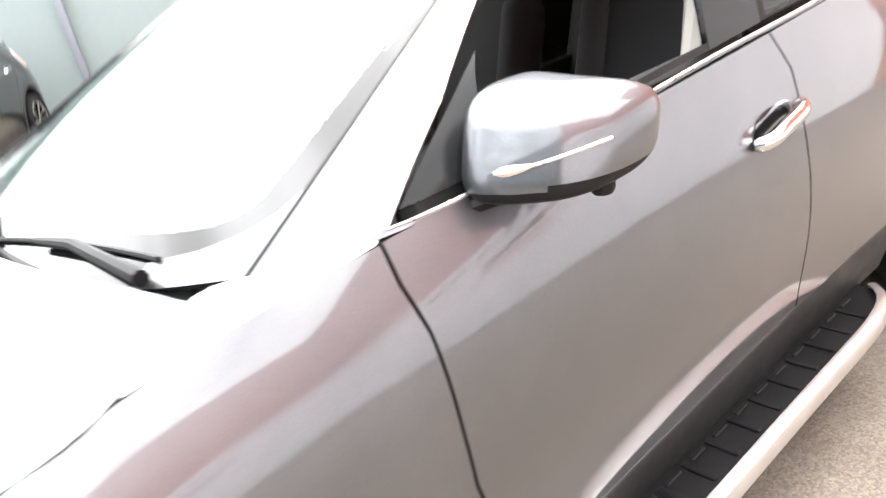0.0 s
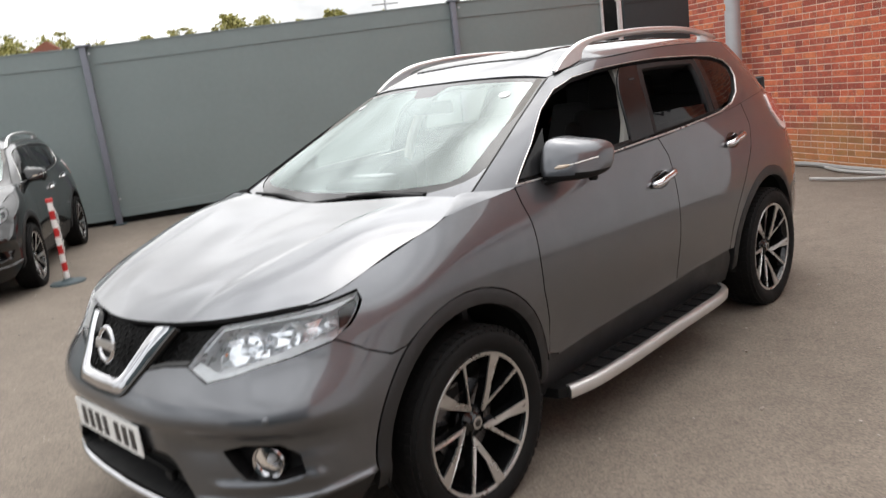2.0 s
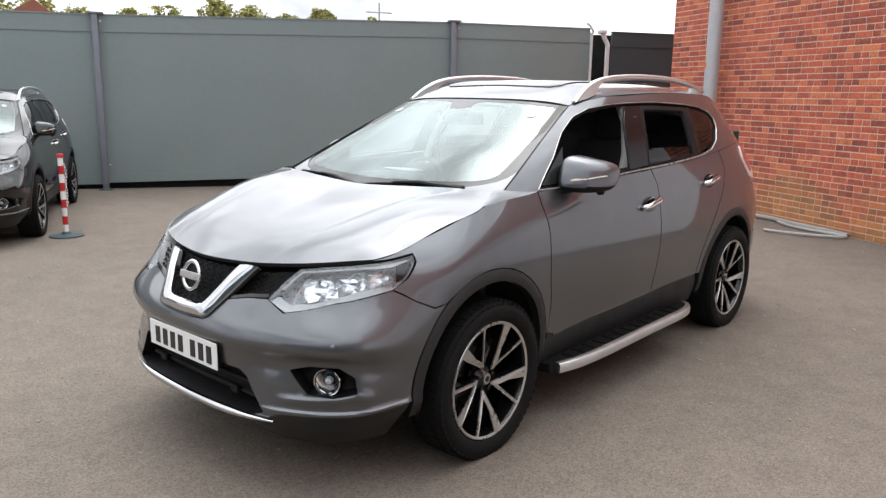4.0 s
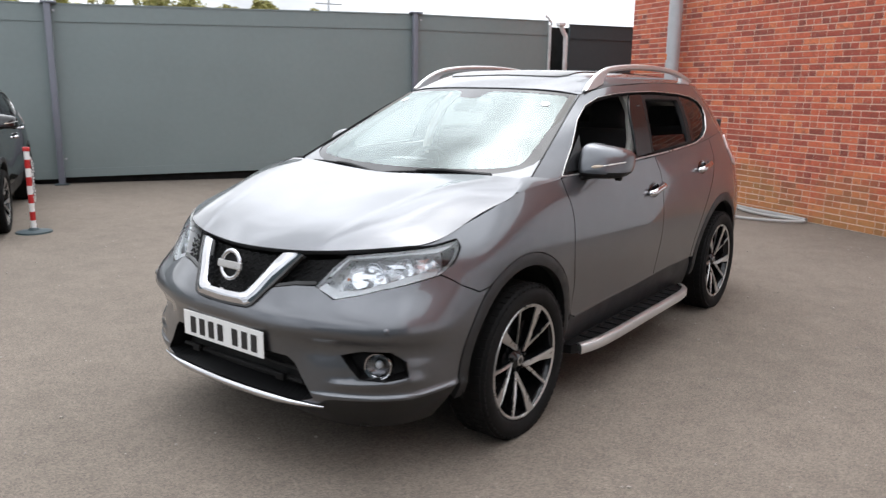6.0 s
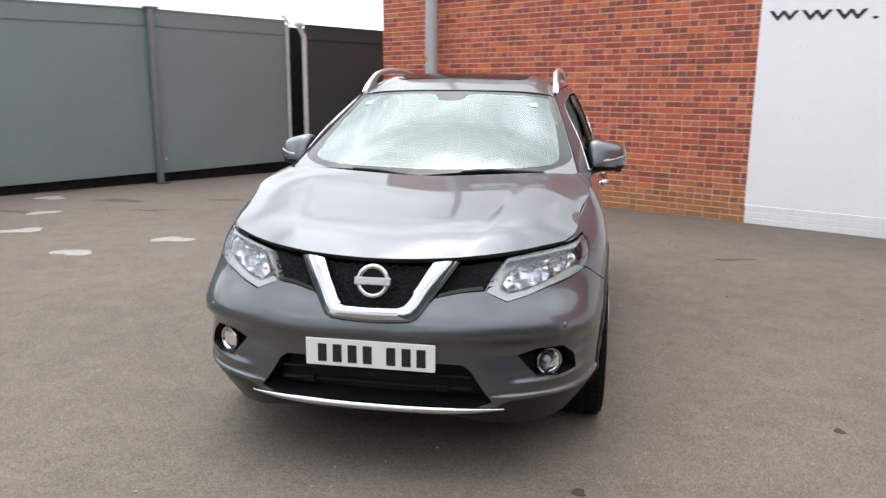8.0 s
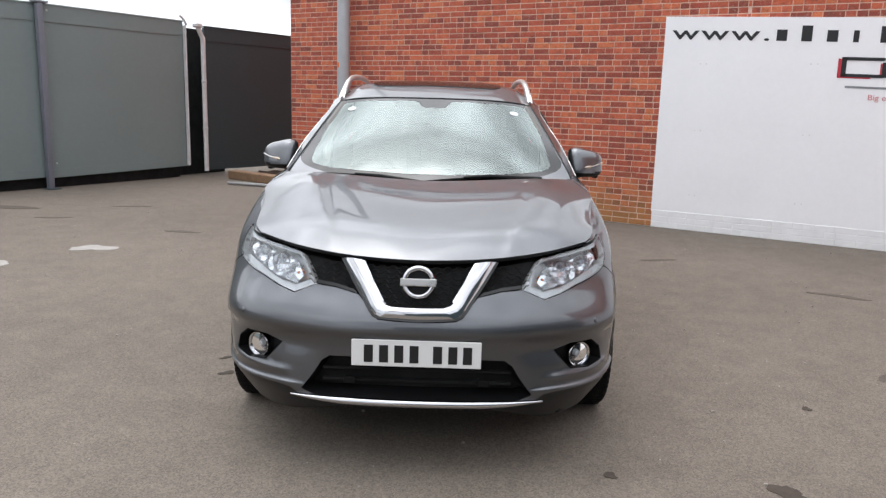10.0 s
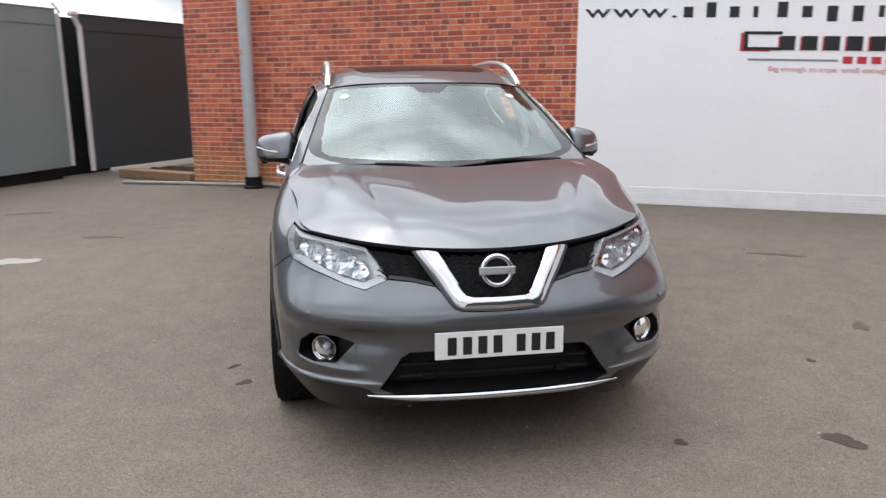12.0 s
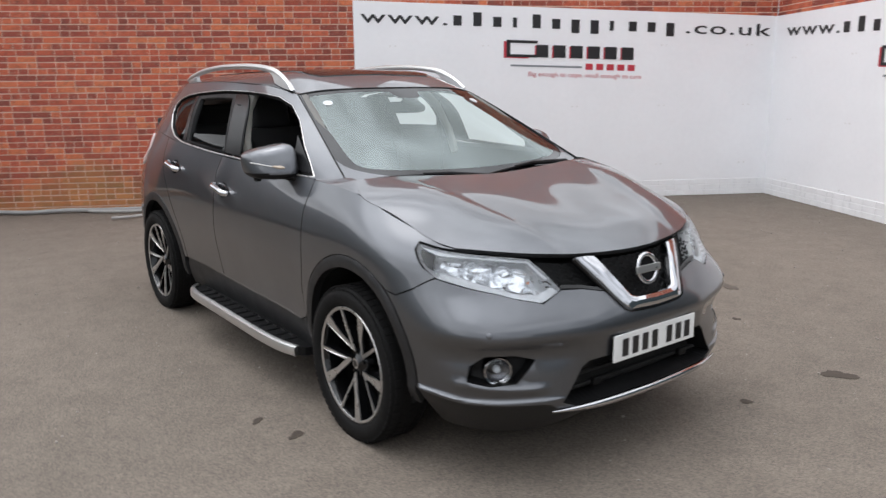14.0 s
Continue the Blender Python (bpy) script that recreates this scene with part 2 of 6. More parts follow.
M_RED = simple("red_paint", (0.48, 0.02, 0.02), 0.45, var=0.12)
M_REDINK = simple("crimson_ink", (0.50, 0.03, 0.05), 0.5, var=0.06)
M_PINKINK = simple("faded_red_ink", (0.60, 0.22, 0.24), 0.5, var=0.06)
M_GREYINK = simple("grey_ink", (0.22, 0.23, 0.25), 0.5, var=0.06)
M_WHITE = simple("white_gloss_paint", (0.78, 0.77, 0.76), 0.4, var=0.08)
M_CLOTH = simple("charcoal_cloth", (0.030, 0.030, 0.032), 0.9, var=0.25, scale=25)
M_TRIM = simple("dark_soft_trim", (0.018, 0.018, 0.019), 0.7, var=0.15, scale=20)
M_CREAM = simple("pale_grey_trim", (0.48, 0.46, 0.42), 0.8, var=0.06, scale=18)
M_PILLAR = simple("grey_pillar_trim", (0.16, 0.155, 0.145), 0.8, var=0.06, scale=18)
M_TURN = simple("tinted_clear_lens", (0.52, 0.43, 0.34), 0.12, var=0.1, scale=40, coat=0.5)
M_AMBER = simple("amber_lens", (0.75, 0.20, 0.03), 0.15, var=0.1, scale=40)
M_TAIL = simple("red_lens", (0.45, 0.045, 0.06), 0.12, coat=1.0, var=0.15)
M_TAILEDGE = simple("clear_lamp_plastic", (0.62, 0.50, 0.48), 0.15, var=0.1, scale=30)
M_FRIT = simple("gloss_black_print", (0.006, 0.006, 0.007), 0.06, var=0.1, spec=0.55)
M_FOGBOWL = simple("dim_reflector", (0.14, 0.14, 0.15), 0.2, 1.0, var=0.2, scale=40)
M_BOWL = simple("lamp_bowl_silver", (0.80, 0.81, 0.82), 0.30, 0.45, var=0.12, scale=40)
M_DRL = simple("frosted_light_guide", (0.62, 0.64, 0.66), 0.25, var=0.08, scale=40)
M_TREE = leaf_mat("spring_leaves", (0.22, 0.22, 0.06), (0.40, 0.37, 0.14))
M_BARK = simple("bark", (0.10, 0.08, 0.06), 0.9, var=0.3, scale=6)
M_TILE = simple("clay_roof_tile", (0.24, 0.09, 0.06), 0.85, var=0.2, scale=5)
M_SPLASH = simple("spilt_white_paint", (0.33, 0.31, 0.285), 0.85, var=0.22, scale=9)
M_DAMP = simple("worn_dark_asphalt", (0.105, 0.088, 0.073), 0.92, var=0.35, scale=14, bump=0.4, fine=150, spec=0.2)
M_SOIL = simple("dark_soil", (0.040, 0.028, 0.020), 0.95, var=0.4, scale=14, bump=0.6, fine=60, spec=0.1)
M_STAIN = simple("oil_stain", (0.070, 0.057, 0.047), 0.9, var=0.3, scale=20, spec=0.15)
M_PAINT = car_paint("grey_metallic_paint", (0.116, 0.121, 0.133), 0.22)
M_GRIT = simple("pale_grit", (0.30, 0.27, 0.235), 0.9, var=0.25, scale=9)
M_RIM = simple("shut_line_shade", (0.012, 0.012, 0.013), 0.7, var=0.15, spec=0.2)
M_PAINT_DARK = car_paint("black_metallic_paint", (0.006, 0.0063, 0.007), 0.3)
M_GLASS = glass("coated_windscreen_glass", (0.78, 0.86, 0.83), (0.83, 0.93, 0.915), 2.6, 0.03)
M_PRIVACY = glass("privacy_glass", (0.20, 0.20, 0.20), (1, 1, 1), 1.29)
M_LENS = glass("clear_lens", (0.86, 0.88, 0.90))
# ---- the car's skin: smooth sheets through a few design lines ----
def spline_basis(knots, s):
    """Weights of a natural cubic spline through the knots at the places s."""
    k = np.asarray(knots, float)
    n, h = len(k), np.diff(k)
    a, b = np.zeros((n, n)), np.zeros((n, n))
    a[0, 0] = a[-1, -1] = 1.0
    for i in range(1, n - 1):
        a[i, i - 1], a[i, i], a[i, i + 1] = h[i - 1], 2 * (h[i - 1] + h[i]), h[i]
        b[i, i - 1], b[i, i + 1] = 6 / h[i - 1], 6 / h[i]
        b[i, i] = -b[i, i - 1] - b[i, i + 1]
    m = np.linalg.solve(a, b)
    s = np.asarray(s, float)
    i = np.clip(np.searchsorted(k, s) - 1, 0, n - 2)
    eye = np.eye(n)
    w = h[i][:, None]
    p, q = ((k[i + 1] - s)[:, None]) / w, ((s - k[i])[:, None]) / w
    return p * eye[i] + q * eye[i + 1] + ((p**3 - p) * m[i] + (q**3 - q) * m[i + 1]) * w**2 / 6


class Sheet:
    """A smooth sheet through rows of design points; u runs along a row, v from row to row, both in metres."""

    def __init__(self, rows, mirror_start=False, mirror_end=False, creases=()):
        p = np.array(rows, float)
        mid = p[len(p) // 2]
        self.uk = np.r_[0, np.cumsum(np.linalg.norm(np.diff(mid, axis=0), axis=1))]
        col = p[:, p.shape[1] // 2]
        self.vk = np.r_[0, np.cumsum(np.linalg.norm(np.diff(col, axis=0), axis=1))]
        self.lu, self.lv, self.creases = self.uk[-1], self.vk[-1], creases
        flip = np.array([-1, 1, 1])
        self.even = mirror_start
        if mirror_start:
            p = np.concatenate([p[:, 3:0:-1] * flip, p], axis=1)
            self.uk = np.r_[-self.uk[3:0:-1], self.uk]
        if mirror_end:
            p = np.concatenate([p, p[:, -2:-5:-1] * flip], axis=1)
            self.uk = np.r_[self.uk, 2 * self.lu - self.uk[-2:-5:-1]]
        self.p = p
        su, sv = np.meshgrid(np.linspace(0, self.lu, 420), np.linspace(0, self.lv, 160))
        self.tab_uv = np.c_[su.ravel(), sv.ravel()]
        self.tab = self.at(self.tab_uv)

    def base(self, uv):
        uv = np.atleast_2d(np.asarray(uv, float))
        side = np.where(uv[:, 0] < 0, -1.0, 1.0) if self.even else np.ones(len(uv))
        bu = spline_basis(self.uk, uv[:, 0] * side)
        bv = spline_basis(self.vk, uv[:, 1])
        p = np.einsum("ni,nik->nk", bv, np.tensordot(bu, self.p, ((1,), (1,))))
        p[:, 0] *= side
        return p

    def normal(self, uv, f=None):
        uv = np.atleast_2d(np.asarray(uv, float))
        f = f or self.at
        e = 1e-3
        du = f(uv + (e, 0)) - f(uv - (e, 0))
        dv = f(uv + (0, e)) - f(uv - (0, e))
        n = np.cross(du, dv)
        return n / np.maximum(np.linalg.norm(n, axis=1)[:, None], 1e-12)

    def at(self, uv, off=0.0):
        p = self.base(uv)
        if self.creases or np.any(off):
            n = self.normal(uv, self.base)
            d = np.zeros(len(p)) + off
            for crease in self.creases:
                d = d + crease(p)
            p = p + n * d[:, None]
        return p

    def find(self, axes, pts, front=False):
        """The (u, v) at which the sheet has the given coordinates on two axes."""
        pts = np.atleast_2d(np.asarray(pts, float))
        ax = list(axes)
        out = []
        for q in pts:
            d = ((self.tab[:, ax] - q) ** 2).sum(1)
            if front:
                d = d + (self.tab[:, 1] > 0) * 9.0
            uv = self.tab_uv[np.argmin(d)].copy()
            for _ in range(3):
                e = 1e-3
                f0 = self.at(uv)[0, ax]
                j = np.c_[(self.at(uv + (e, 0))[0, ax] - f0) / e, (self.at(uv + (0, e))[0, ax] - f0) / e]
                step = np.linalg.lstsq(j, q - f0, rcond=1e-3)[0]
                uv = np.clip(uv + np.clip(step, -0.03, 0.03), (0, 0), (self.lu, self.lv))
            out.append(uv)
        return np.array(out)


def bump(x, c, w):
    return np.exp(-(((x - c) / w) ** 2))


# rings of the lower body, from the front's middle round the flank to the tail's middle
BODY_RINGS = [
    [(0, -2.19, .265), (.30, -2.18, .265), (.53, -2.105, .215), (.695, -1.965, .205), (.785, -1.79, .222), (.84, -1.6, .25), (.85, -1.29, .25), (.835, -.89, .25),
     (.825, -.3, .25), (.825, .35, .25), (.835, .95, .25), (.86, 1.4, .26), (.82, 1.88, .30), (.66, 2.2, .33), (.35, 2.3, .34), (0, 2.32, .34)],
    [(0, -2.238, .325), (.30, -2.225, .325), (.55, -2.158, .32), (.75, -2.010, .32), (.852, -1.80, .33), (.885, -1.6, .34), (.895, -1.29, .35), (.872, -.89, .36),
     (.850, -.3, .36), (.850, .35, .36), (.872, .95, .36), (.893, 1.4, .37), (.85, 1.88, .42), (.68, 2.22, .45), (.36, 2.33, .46), (0, 2.35, .46)],
    [(0, -2.235, .46), (.30, -2.225, .46), (.56, -2.15, .46), (.77, -2.015, .46), (.87, -1.80, .46), (.905, -1.6, .46), (.91, -1.29, .47), (.888, -.89, .50),
     (.872, -.3, .50), (.872, .35, .50), (.889, .95, .50), (.908, 1.4, .52), (.86, 1.88, .55), (.69, 2.22, .57), (.37, 2.34, .58), (0, 2.36, .58)],
    [(0, -2.246, .620), (.30, -2.230, .620), (.57, -2.150, .625), (.768, -2.030, .630), (.875, -1.81, .635), (.907, -1.6, .635), (.915, -1.29, .64), (.905, -.89, .66),
     (.90, -.3, .66), (.90, .35, .67), (.908, .95, .69), (.912, 1.4, .71), (.86, 1.88, .74), (.69, 2.21, .75), (.37, 2.32, .76), (0, 2.34, .76)],
    [(0, -2.205, .735), (.30, -2.175, .74), (.55, -2.09, .75), (.745, -1.955, .76), (.855, -1.765, .78), (.895, -1.6, .79), (.91, -1.29, .81), (.906, -.89, .83),
     (.905, -.3, .84), (.906, .35, .85), (.91, .95, .87), (.903, 1.4, .90), (.835, 1.87, .93), (.66, 2.19, .94), (.37, 2.29, .95), (0, 2.31, .95)],
    [(0, -2.165, .82), (.30, -2.12, .825), (.53, -2.045, .835), (.735, -1.895, .86), (.83, -1.71, .89), (.87, -1.55, .92), (.885, -1.29, .97), (.88, -.89, .99),
     (.882, -.3, 1.01), (.885, .35, 1.03), (.888, .95, 1.06), (.866, 1.4, 1.09), (.78, 1.86, 1.11), (.60, 2.15, 1.10), (.34, 2.25, 1.09), (0, 2.27, 1.08)],
    [(0, -2.137, .872), (.30, -2.083, .877), (.51, -2.02, .893), (.72, -1.845, .926), (.765, -1.70, .968), (.79, -1.52, 1.02), (.815, -1.29, 1.088), (.822, -.89, 1.118),
     (.845, -.3, 1.14), (.852, .35, 1.165), (.845, .95, 1.20), (.81, 1.4, 1.24), (.70, 1.84, 1.26), (.52, 2.08, 1.25), (.30, 2.20, 1.22), (0, 2.22, 1.20)],
]
HOOD_ROWS = [
    [(0, -2.133, .880), (.20, -2.108, .882), (.40, -2.058, .893), (.58, -1.965, .912), (.715, -1.842, .932)],
    [(0, -2.00, .945), (.21, -1.985, .95), (.42, -1.94, .955), (.60, -1.86, .962), (.735, -1.765, .955)],
    [(0, -1.75, 1.02), (.22, -1.745, 1.025), (.44, -1.72, 1.03), (.63, -1.67, 1.028), (.765, -1.61, 1.0)],
    [(0, -1.50, 1.075), (.23, -1.50, 1.082), (.45, -1.49, 1.09), (.65, -1.47, 1.088), (.795, -1.44, 1.05)],
    [(0, -1.36, 1.10), (.22, -1.355, 1.107), (.44, -1.34, 1.118), (.64, -1.31, 1.12), (.812, -1.30, 1.088)],
    [(0, -1.26, 1.118), (.21, -1.25, 1.125), (.42, -1.225, 1.135), (.60, -1.19, 1.14), (.745, -1.155, 1.136)],
]
SIDE_ROWS = [
    [(.762, -1.090, 1.132), (.815, -.89, 1.12), (.838, -.3, 1.14), (.845, .35, 1.165), (.838, .95, 1.20), (.805, 1.4, 1.24), (.695, 1.84, 1.26), (.515, 2.08, 1.25)],
    [(.706, -.828, 1.262), (.775, -.70, 1.24), (.795, -.25, 1.285), (.80, .38, 1.305), (.79, .97, 1.335), (.752, 1.40, 1.36), (.64, 1.79, 1.37), (.475, 2.02, 1.36)],
    [(.648, -.564, 1.392), (.715, -.44, 1.39), (.735, -.15, 1.42), (.74, .42, 1.445), (.73, .99, 1.46), (.695, 1.40, 1.47), (.585, 1.74, 1.465), (.44, 1.96, 1.45)],
    [(.593, -.312, 1.507), (.615, -.10, 1.545), (.632, .12, 1.563), (.645, .5, 1.58), (.645, 1.0, 1.583), (.62, 1.41, 1.57), (.53, 1.70, 1.545), (.40, 1.91, 1.53)],
]
ROOF_ROWS = [
    [(0, -.40, 1.538), (.30, -.385, 1.535), (.50, -.34, 1.523), (.593, -.312, 1.507)],
    [(0, -.25, 1.588), (.30, -.24, 1.583), (.50, -.21, 1.566), (.604, -.19, 1.528)],
    [(0, -.08, 1.626), (.30, -.08, 1.621), (.50, -.09, 1.598), (.617, -.09, 1.545)],
    [(0, .15, 1.647), (.30, .15, 1.642), (.51, .14, 1.616), (.632, .12, 1.563)],
    [(0, .5, 1.654), (.30, .5, 1.648), (.52, .5, 1.622), (.645, .5, 1.58)],
    [(0, 1.0, 1.645), (.30, 1.0, 1.64), (.52, 1.0, 1.618), (.645, 1.0, 1.583)],
    [(0, 1.43, 1.62), (.30, 1.43, 1.615), (.51, 1.42, 1.60), (.62, 1.41, 1.57)],
    [(0, 1.97, 1.575), (.22, 1.92, 1.57), (.40, 1.83, 1.56), (.53, 1.70, 1.545)],
]
SCREEN_ROWS = [
    [(0, -1.25, 1.085), (.28, -1.225, 1.092), (.54, -1.170, 1.104), (.752, -1.076, 1.128)],
    [(0, -.98, 1.242), (.27, -.96, 1.245), (.50, -.902, 1.254), (.698, -.818, 1.260)],
    [(0, -.69, 1.393), (.26, -.67, 1.393), (.48, -.624, 1.391), (.641, -.557, 1.390)],
    [(0, -.405, 1.532), (.25, -.395, 1.53), (.45, -.358, 1.520), (.586, -.320, 1.504)],
]


def fold(p, line, up, down):
    """A pressed fold: a sharp step above the line and a long fall below it."""
    d = p[:, 2] - line
    return np.where(d > 0, bump(d, 0, up), bump(d, 0, down))


def chin_line(x):
    return np.interp(x, [0.45, 0.56, 0.68, 0.80, 0.87], [0.361, 0.363, 0.363, 0.368, 0.388])


def ledge_line(x):
    return np.interp(x, [0.53, 0.60, 0.67, 0.74, 0.80], [0.412, 0.412, 0.414, 0.420, 0.436])


def chin(p):
    """The bumper's chin: a fold from the intake's corner to the wheel arch."""
    x, y = np.abs(p[:, 0]), p[:, 1]
    ends = np.clip((x - 0.44) / 0.10, 0, 1) * np.clip((-1.70 - y) / 0.10, 0, 1)
    return 0.013 * fold(p, chin_line(x), 0.007, 0.05) * ends


def ledge(p):
    """The ledge under the fog lamp."""
    x, y = np.abs(p[:, 0]), p[:, 1]
    ends = np.clip((x - 0.52) / 0.05, 0, 1) * np.clip((-1.92 - y) / 0.06, 0, 1)
    return 0.009 * fold(p, ledge_line(x), 0.012, 0.022) * ends


def scoop(p):
    """A hollow above and round the fog lamp, under the bumper's shoulder."""
    x, y, z = np.abs(p[:, 0]), p[:, 1], p[:, 2]
    ends = np.clip((x - 0.36) / 0.12, 0, 1) * np.clip((-1.84 - y) / 0.12, 0, 1)
    return -0.018 * bump(z, 0.535, 0.045) * ends


def shoulder(p):
    """A soft ledge along the bumper above the hollow, and the swell of the doors."""
    x, y, z = np.abs(p[:, 0]), p[:, 1], p[:, 2]
    front = np.clip((-1.75 - y) / 0.2, 0, 1)
    return 0.017 * np.where(z > 0.612, bump(z, 0.612, 0.075), bump(z, 0.612, 0.03)) * front


body = Sheet(BODY_RINGS, True, True, (chin, ledge, scoop, shoulder))
# the bonnet's lip and edges follow the wings
for row in HOOD_ROWS[:5]:
    uv = body.find((1, 2), [(row[-1][1], row[-1][2] - 0.004)])
    q = body.at([(uv[0][0], body.lv)])[0]
    row[-1] = (q[0] - 0.005, q[1], q[2] + 0.002)


def hood_ridge(p):
    """Soft ridges that run from the screen's corners in towards the badge."""
    x, y = np.abs(p[:, 0]), p[:, 1]
    line = np.interp(y, [-2.1, -1.25], [0.36, 0.60])
    d = x - line
    k = np.where(d < 0, bump(d, 0, 0.035), bump(d, 0, 0.11))
    return 0.0065 * k * np.clip((y + 2.12) / 0.25, 0, 1) * np.clip((-1.22 - y) / 0.2, 0, 1)


hood = Sheet(HOOD_ROWS, True, creases=(hood_ridge,))
sides = Sheet(SIDE_ROWS)
roof = Sheet(ROOF_ROWS, True)
screen = Sheet(SCREEN_ROWS, True)

# ---- builders ----
from mathutils.geometry import delaunay_2d_cdt

YARD = pose(0, 0, 0, 0, 0, -30)  # the yard's own axes: x along the brick wall, y towards it


def xf(geo, m):
    v = np.asarray(geo[0], float)
    m = np.array(m)
    return v @ m[:3, :3].T + m[:3, 3], geo[1]


def join(*geos):
    vs, fs, k = [], [], 0
    for v, f in geos:
        vs.append(np.asarray(v, float))
        fs += [tuple(i + k for i in q) for q in f]
        k += len(v)
    return np.concatenate(vs), fs


def g_box(size, at=(0, 0, 0), bevel=0.0, seg=1):
    bm = bmesh.new()
    bmesh.ops.create_cube(bm, size=1.0)
    bmesh.ops.scale(bm, vec=size, verts=bm.verts)
    if bevel:
        bmesh.ops.bevel(bm, geom=list(bm.edges), offset=bevel, segments=seg, affect="EDGES", profile=0.6)
    bmesh.ops.translate(bm, vec=at, verts=bm.verts)
    bm.verts.index_update()
    out = np.array([v.co[:] for v in bm.verts]), [tuple(v.index for v in f.verts) for f in bm.faces]
    bm.free()
    return out


def g_lathe(profile, seg=32, m=None, span=1.0):
    """Turns (radius, height) points round z."""
    n, k = len(profile), seg if span == 1.0 else seg + 1
    a = np.arange(k) * 2 * np.pi * span / seg
    v = np.array([(r * np.cos(t), r * np.sin(t), h) for t in a for r, h in profile])
    f = []
    for i in range(seg):
        j = (i + 1) % k
        f += [(i * n + p, j * n + p, j * n + p + 1, i * n + p + 1) for p in range(n - 1)]
    return xf((v, f), m) if m is not None else (v, f)


def g_tube(path, radius, seg=8, flat=1.0, caps=True):
    """A rounded bar along a path; radius may change from point to point, flat squashes it upwards."""
    p = np.asarray(path, float)
    rad = np.broadcast_to(radius, (len(p),))
    t = np.gradient(p, axis=0)
    t /= np.linalg.norm(t, axis=1)[:, None] + 1e-12
    up = np.array([0, 0, 1.0]) if np.abs(t[:, 2]).mean() < 0.9 else np.array([1.0, 0, 0])
    v, f = [], []
    for q, d, r in zip(p, t, rad):
        s = np.cross(d, up)
        s /= np.linalg.norm(s) + 1e-12
        w = np.cross(s, d)
        for k in range(seg):
            a = 2 * np.pi * k / seg
            v.append(q + r * (np.cos(a) * s + flat * np.sin(a) * w))
    for i in range(len(p) - 1):
        for k in range(seg):
            j = (k + 1) % seg
            f.append((i * seg + k, i * seg + j, (i + 1) * seg + j, (i + 1) * seg + k))
    if caps:
        f.append(tuple(range(seg))[::-1])
        f.append(tuple((len(p) - 1) * seg + k for k in range(seg)))
    return np.array(v), [q[::-1] for q in f]


def g_prism(poly, depth, m=None):
    """A flat outline in x, y, drawn out along z."""
    n = len(poly)
    v = np.array([(x, y, 0) for x, y in poly] + [(x, y, depth) for x, y in poly], float)
    f = [tuple(range(n))[::-1], tuple(range(n, 2 * n))] + [(i, (i + 1) % n, n + (i + 1) % n, n + i) for i in range(n)]
    return xf((v, f), m) if m is not None else (v, f)


def smooth_path(pts, n=40):
    p = np.asarray(pts, float)
    k = np.r_[0, np.cumsum(np.linalg.norm(np.diff(p, axis=0), axis=1))]
    return spline_basis(k, np.linspace(0, k[-1], n)) @ p


def to_mesh(name, geo, mat, smooth=False, normals=None, angle=None):
    me = bpy.data.meshes.new(name)
    me.from_pydata([tuple(map(float, v)) for v in geo[0]], [], [tuple(map(int, f)) for f in geo[1]])
    me.materials.append(mat)
    me.update()
    if smooth or normals is not None:
        me.polygons.foreach_set("use_smooth", [True] * len(me.polygons))
    if normals is not None:
        me.normals_split_custom_set([tuple(x) for x in normals])
    elif smooth:
        me.set_sharp_from_angle(angle=radians(angle or 40))
    return me


def part(name, geo, mat, parent=None, label="", smooth=False, normals=None, angle=None, m=None):
    ob = new(name, to_mesh(name, geo, mat, smooth, normals, angle))
    if parent is not None:
        ob.parent = parent
    if m is not None:
        ob.matrix_basis = m
    return tagged(ob, label=label)


def thing(name, label, category, group="", m=None):
    ob = new(name)
    ob.empty_display_size = 0.1
    if m is not None:
        ob.matrix_world = m
    return tagged(ob, label, category, group)


def inside(pts, loops):
    """Even-odd test of points against all loops at once."""
    hit = np.zeros(len(pts), bool)
    for lp in loops:
        a, b = lp, np.roll(lp, -1, 0)
        for (x0, y0), (x1, y1) in zip(a, b):
            if y0 == y1:
                continue
            c = (y0 > pts[:, 1]) != (y1 > pts[:, 1])
            hit ^= c & (pts[:, 0] < (x1 - x0) * (pts[:, 1] - y0) / (y1 - y0) + x0)
    return hit


def edge_distance(pts, loops):
    d = np.full(len(pts), 9.0)
    for lp in loops:
        for a, b in zip(lp, np.roll(lp, -1, 0)):
            e = b - a
            k = np.clip(((pts - a) @ e) / max(e @ e, 1e-12), 0, 1)
            d = np.minimum(d, np.linalg.norm(pts - a - k[:, None] * e, axis=1))
    return d


def resample(loop, step):
    out = []
    lp = np.asarray(loop, float)
    for a, b in zip(lp, np.roll(lp, -1, 0)):
        n = max(1, int(np.ceil(np.linalg.norm(b - a) / step)))
        out += [a + (b - a) * i / n for i in range(n)]
    return np.array(out)


def shrink(loop, d):
    """A loop drawn in a little towards its middle."""
    p = np.asarray(loop, float)
    e = np.roll(p, -1, 0) - np.roll(p, 1, 0)
    n = np.c_[-e[:, 1], e[:, 0]] / (np.linalg.norm(e, axis=1)[:, None] + 1e-9)
    area = np.sum(p[:, 0] * np.roll(p[:, 1], -1) - np.roll(p[:, 0], -1) * p[:, 1])
    return p + n * d * (1 if area > 0 else -1)


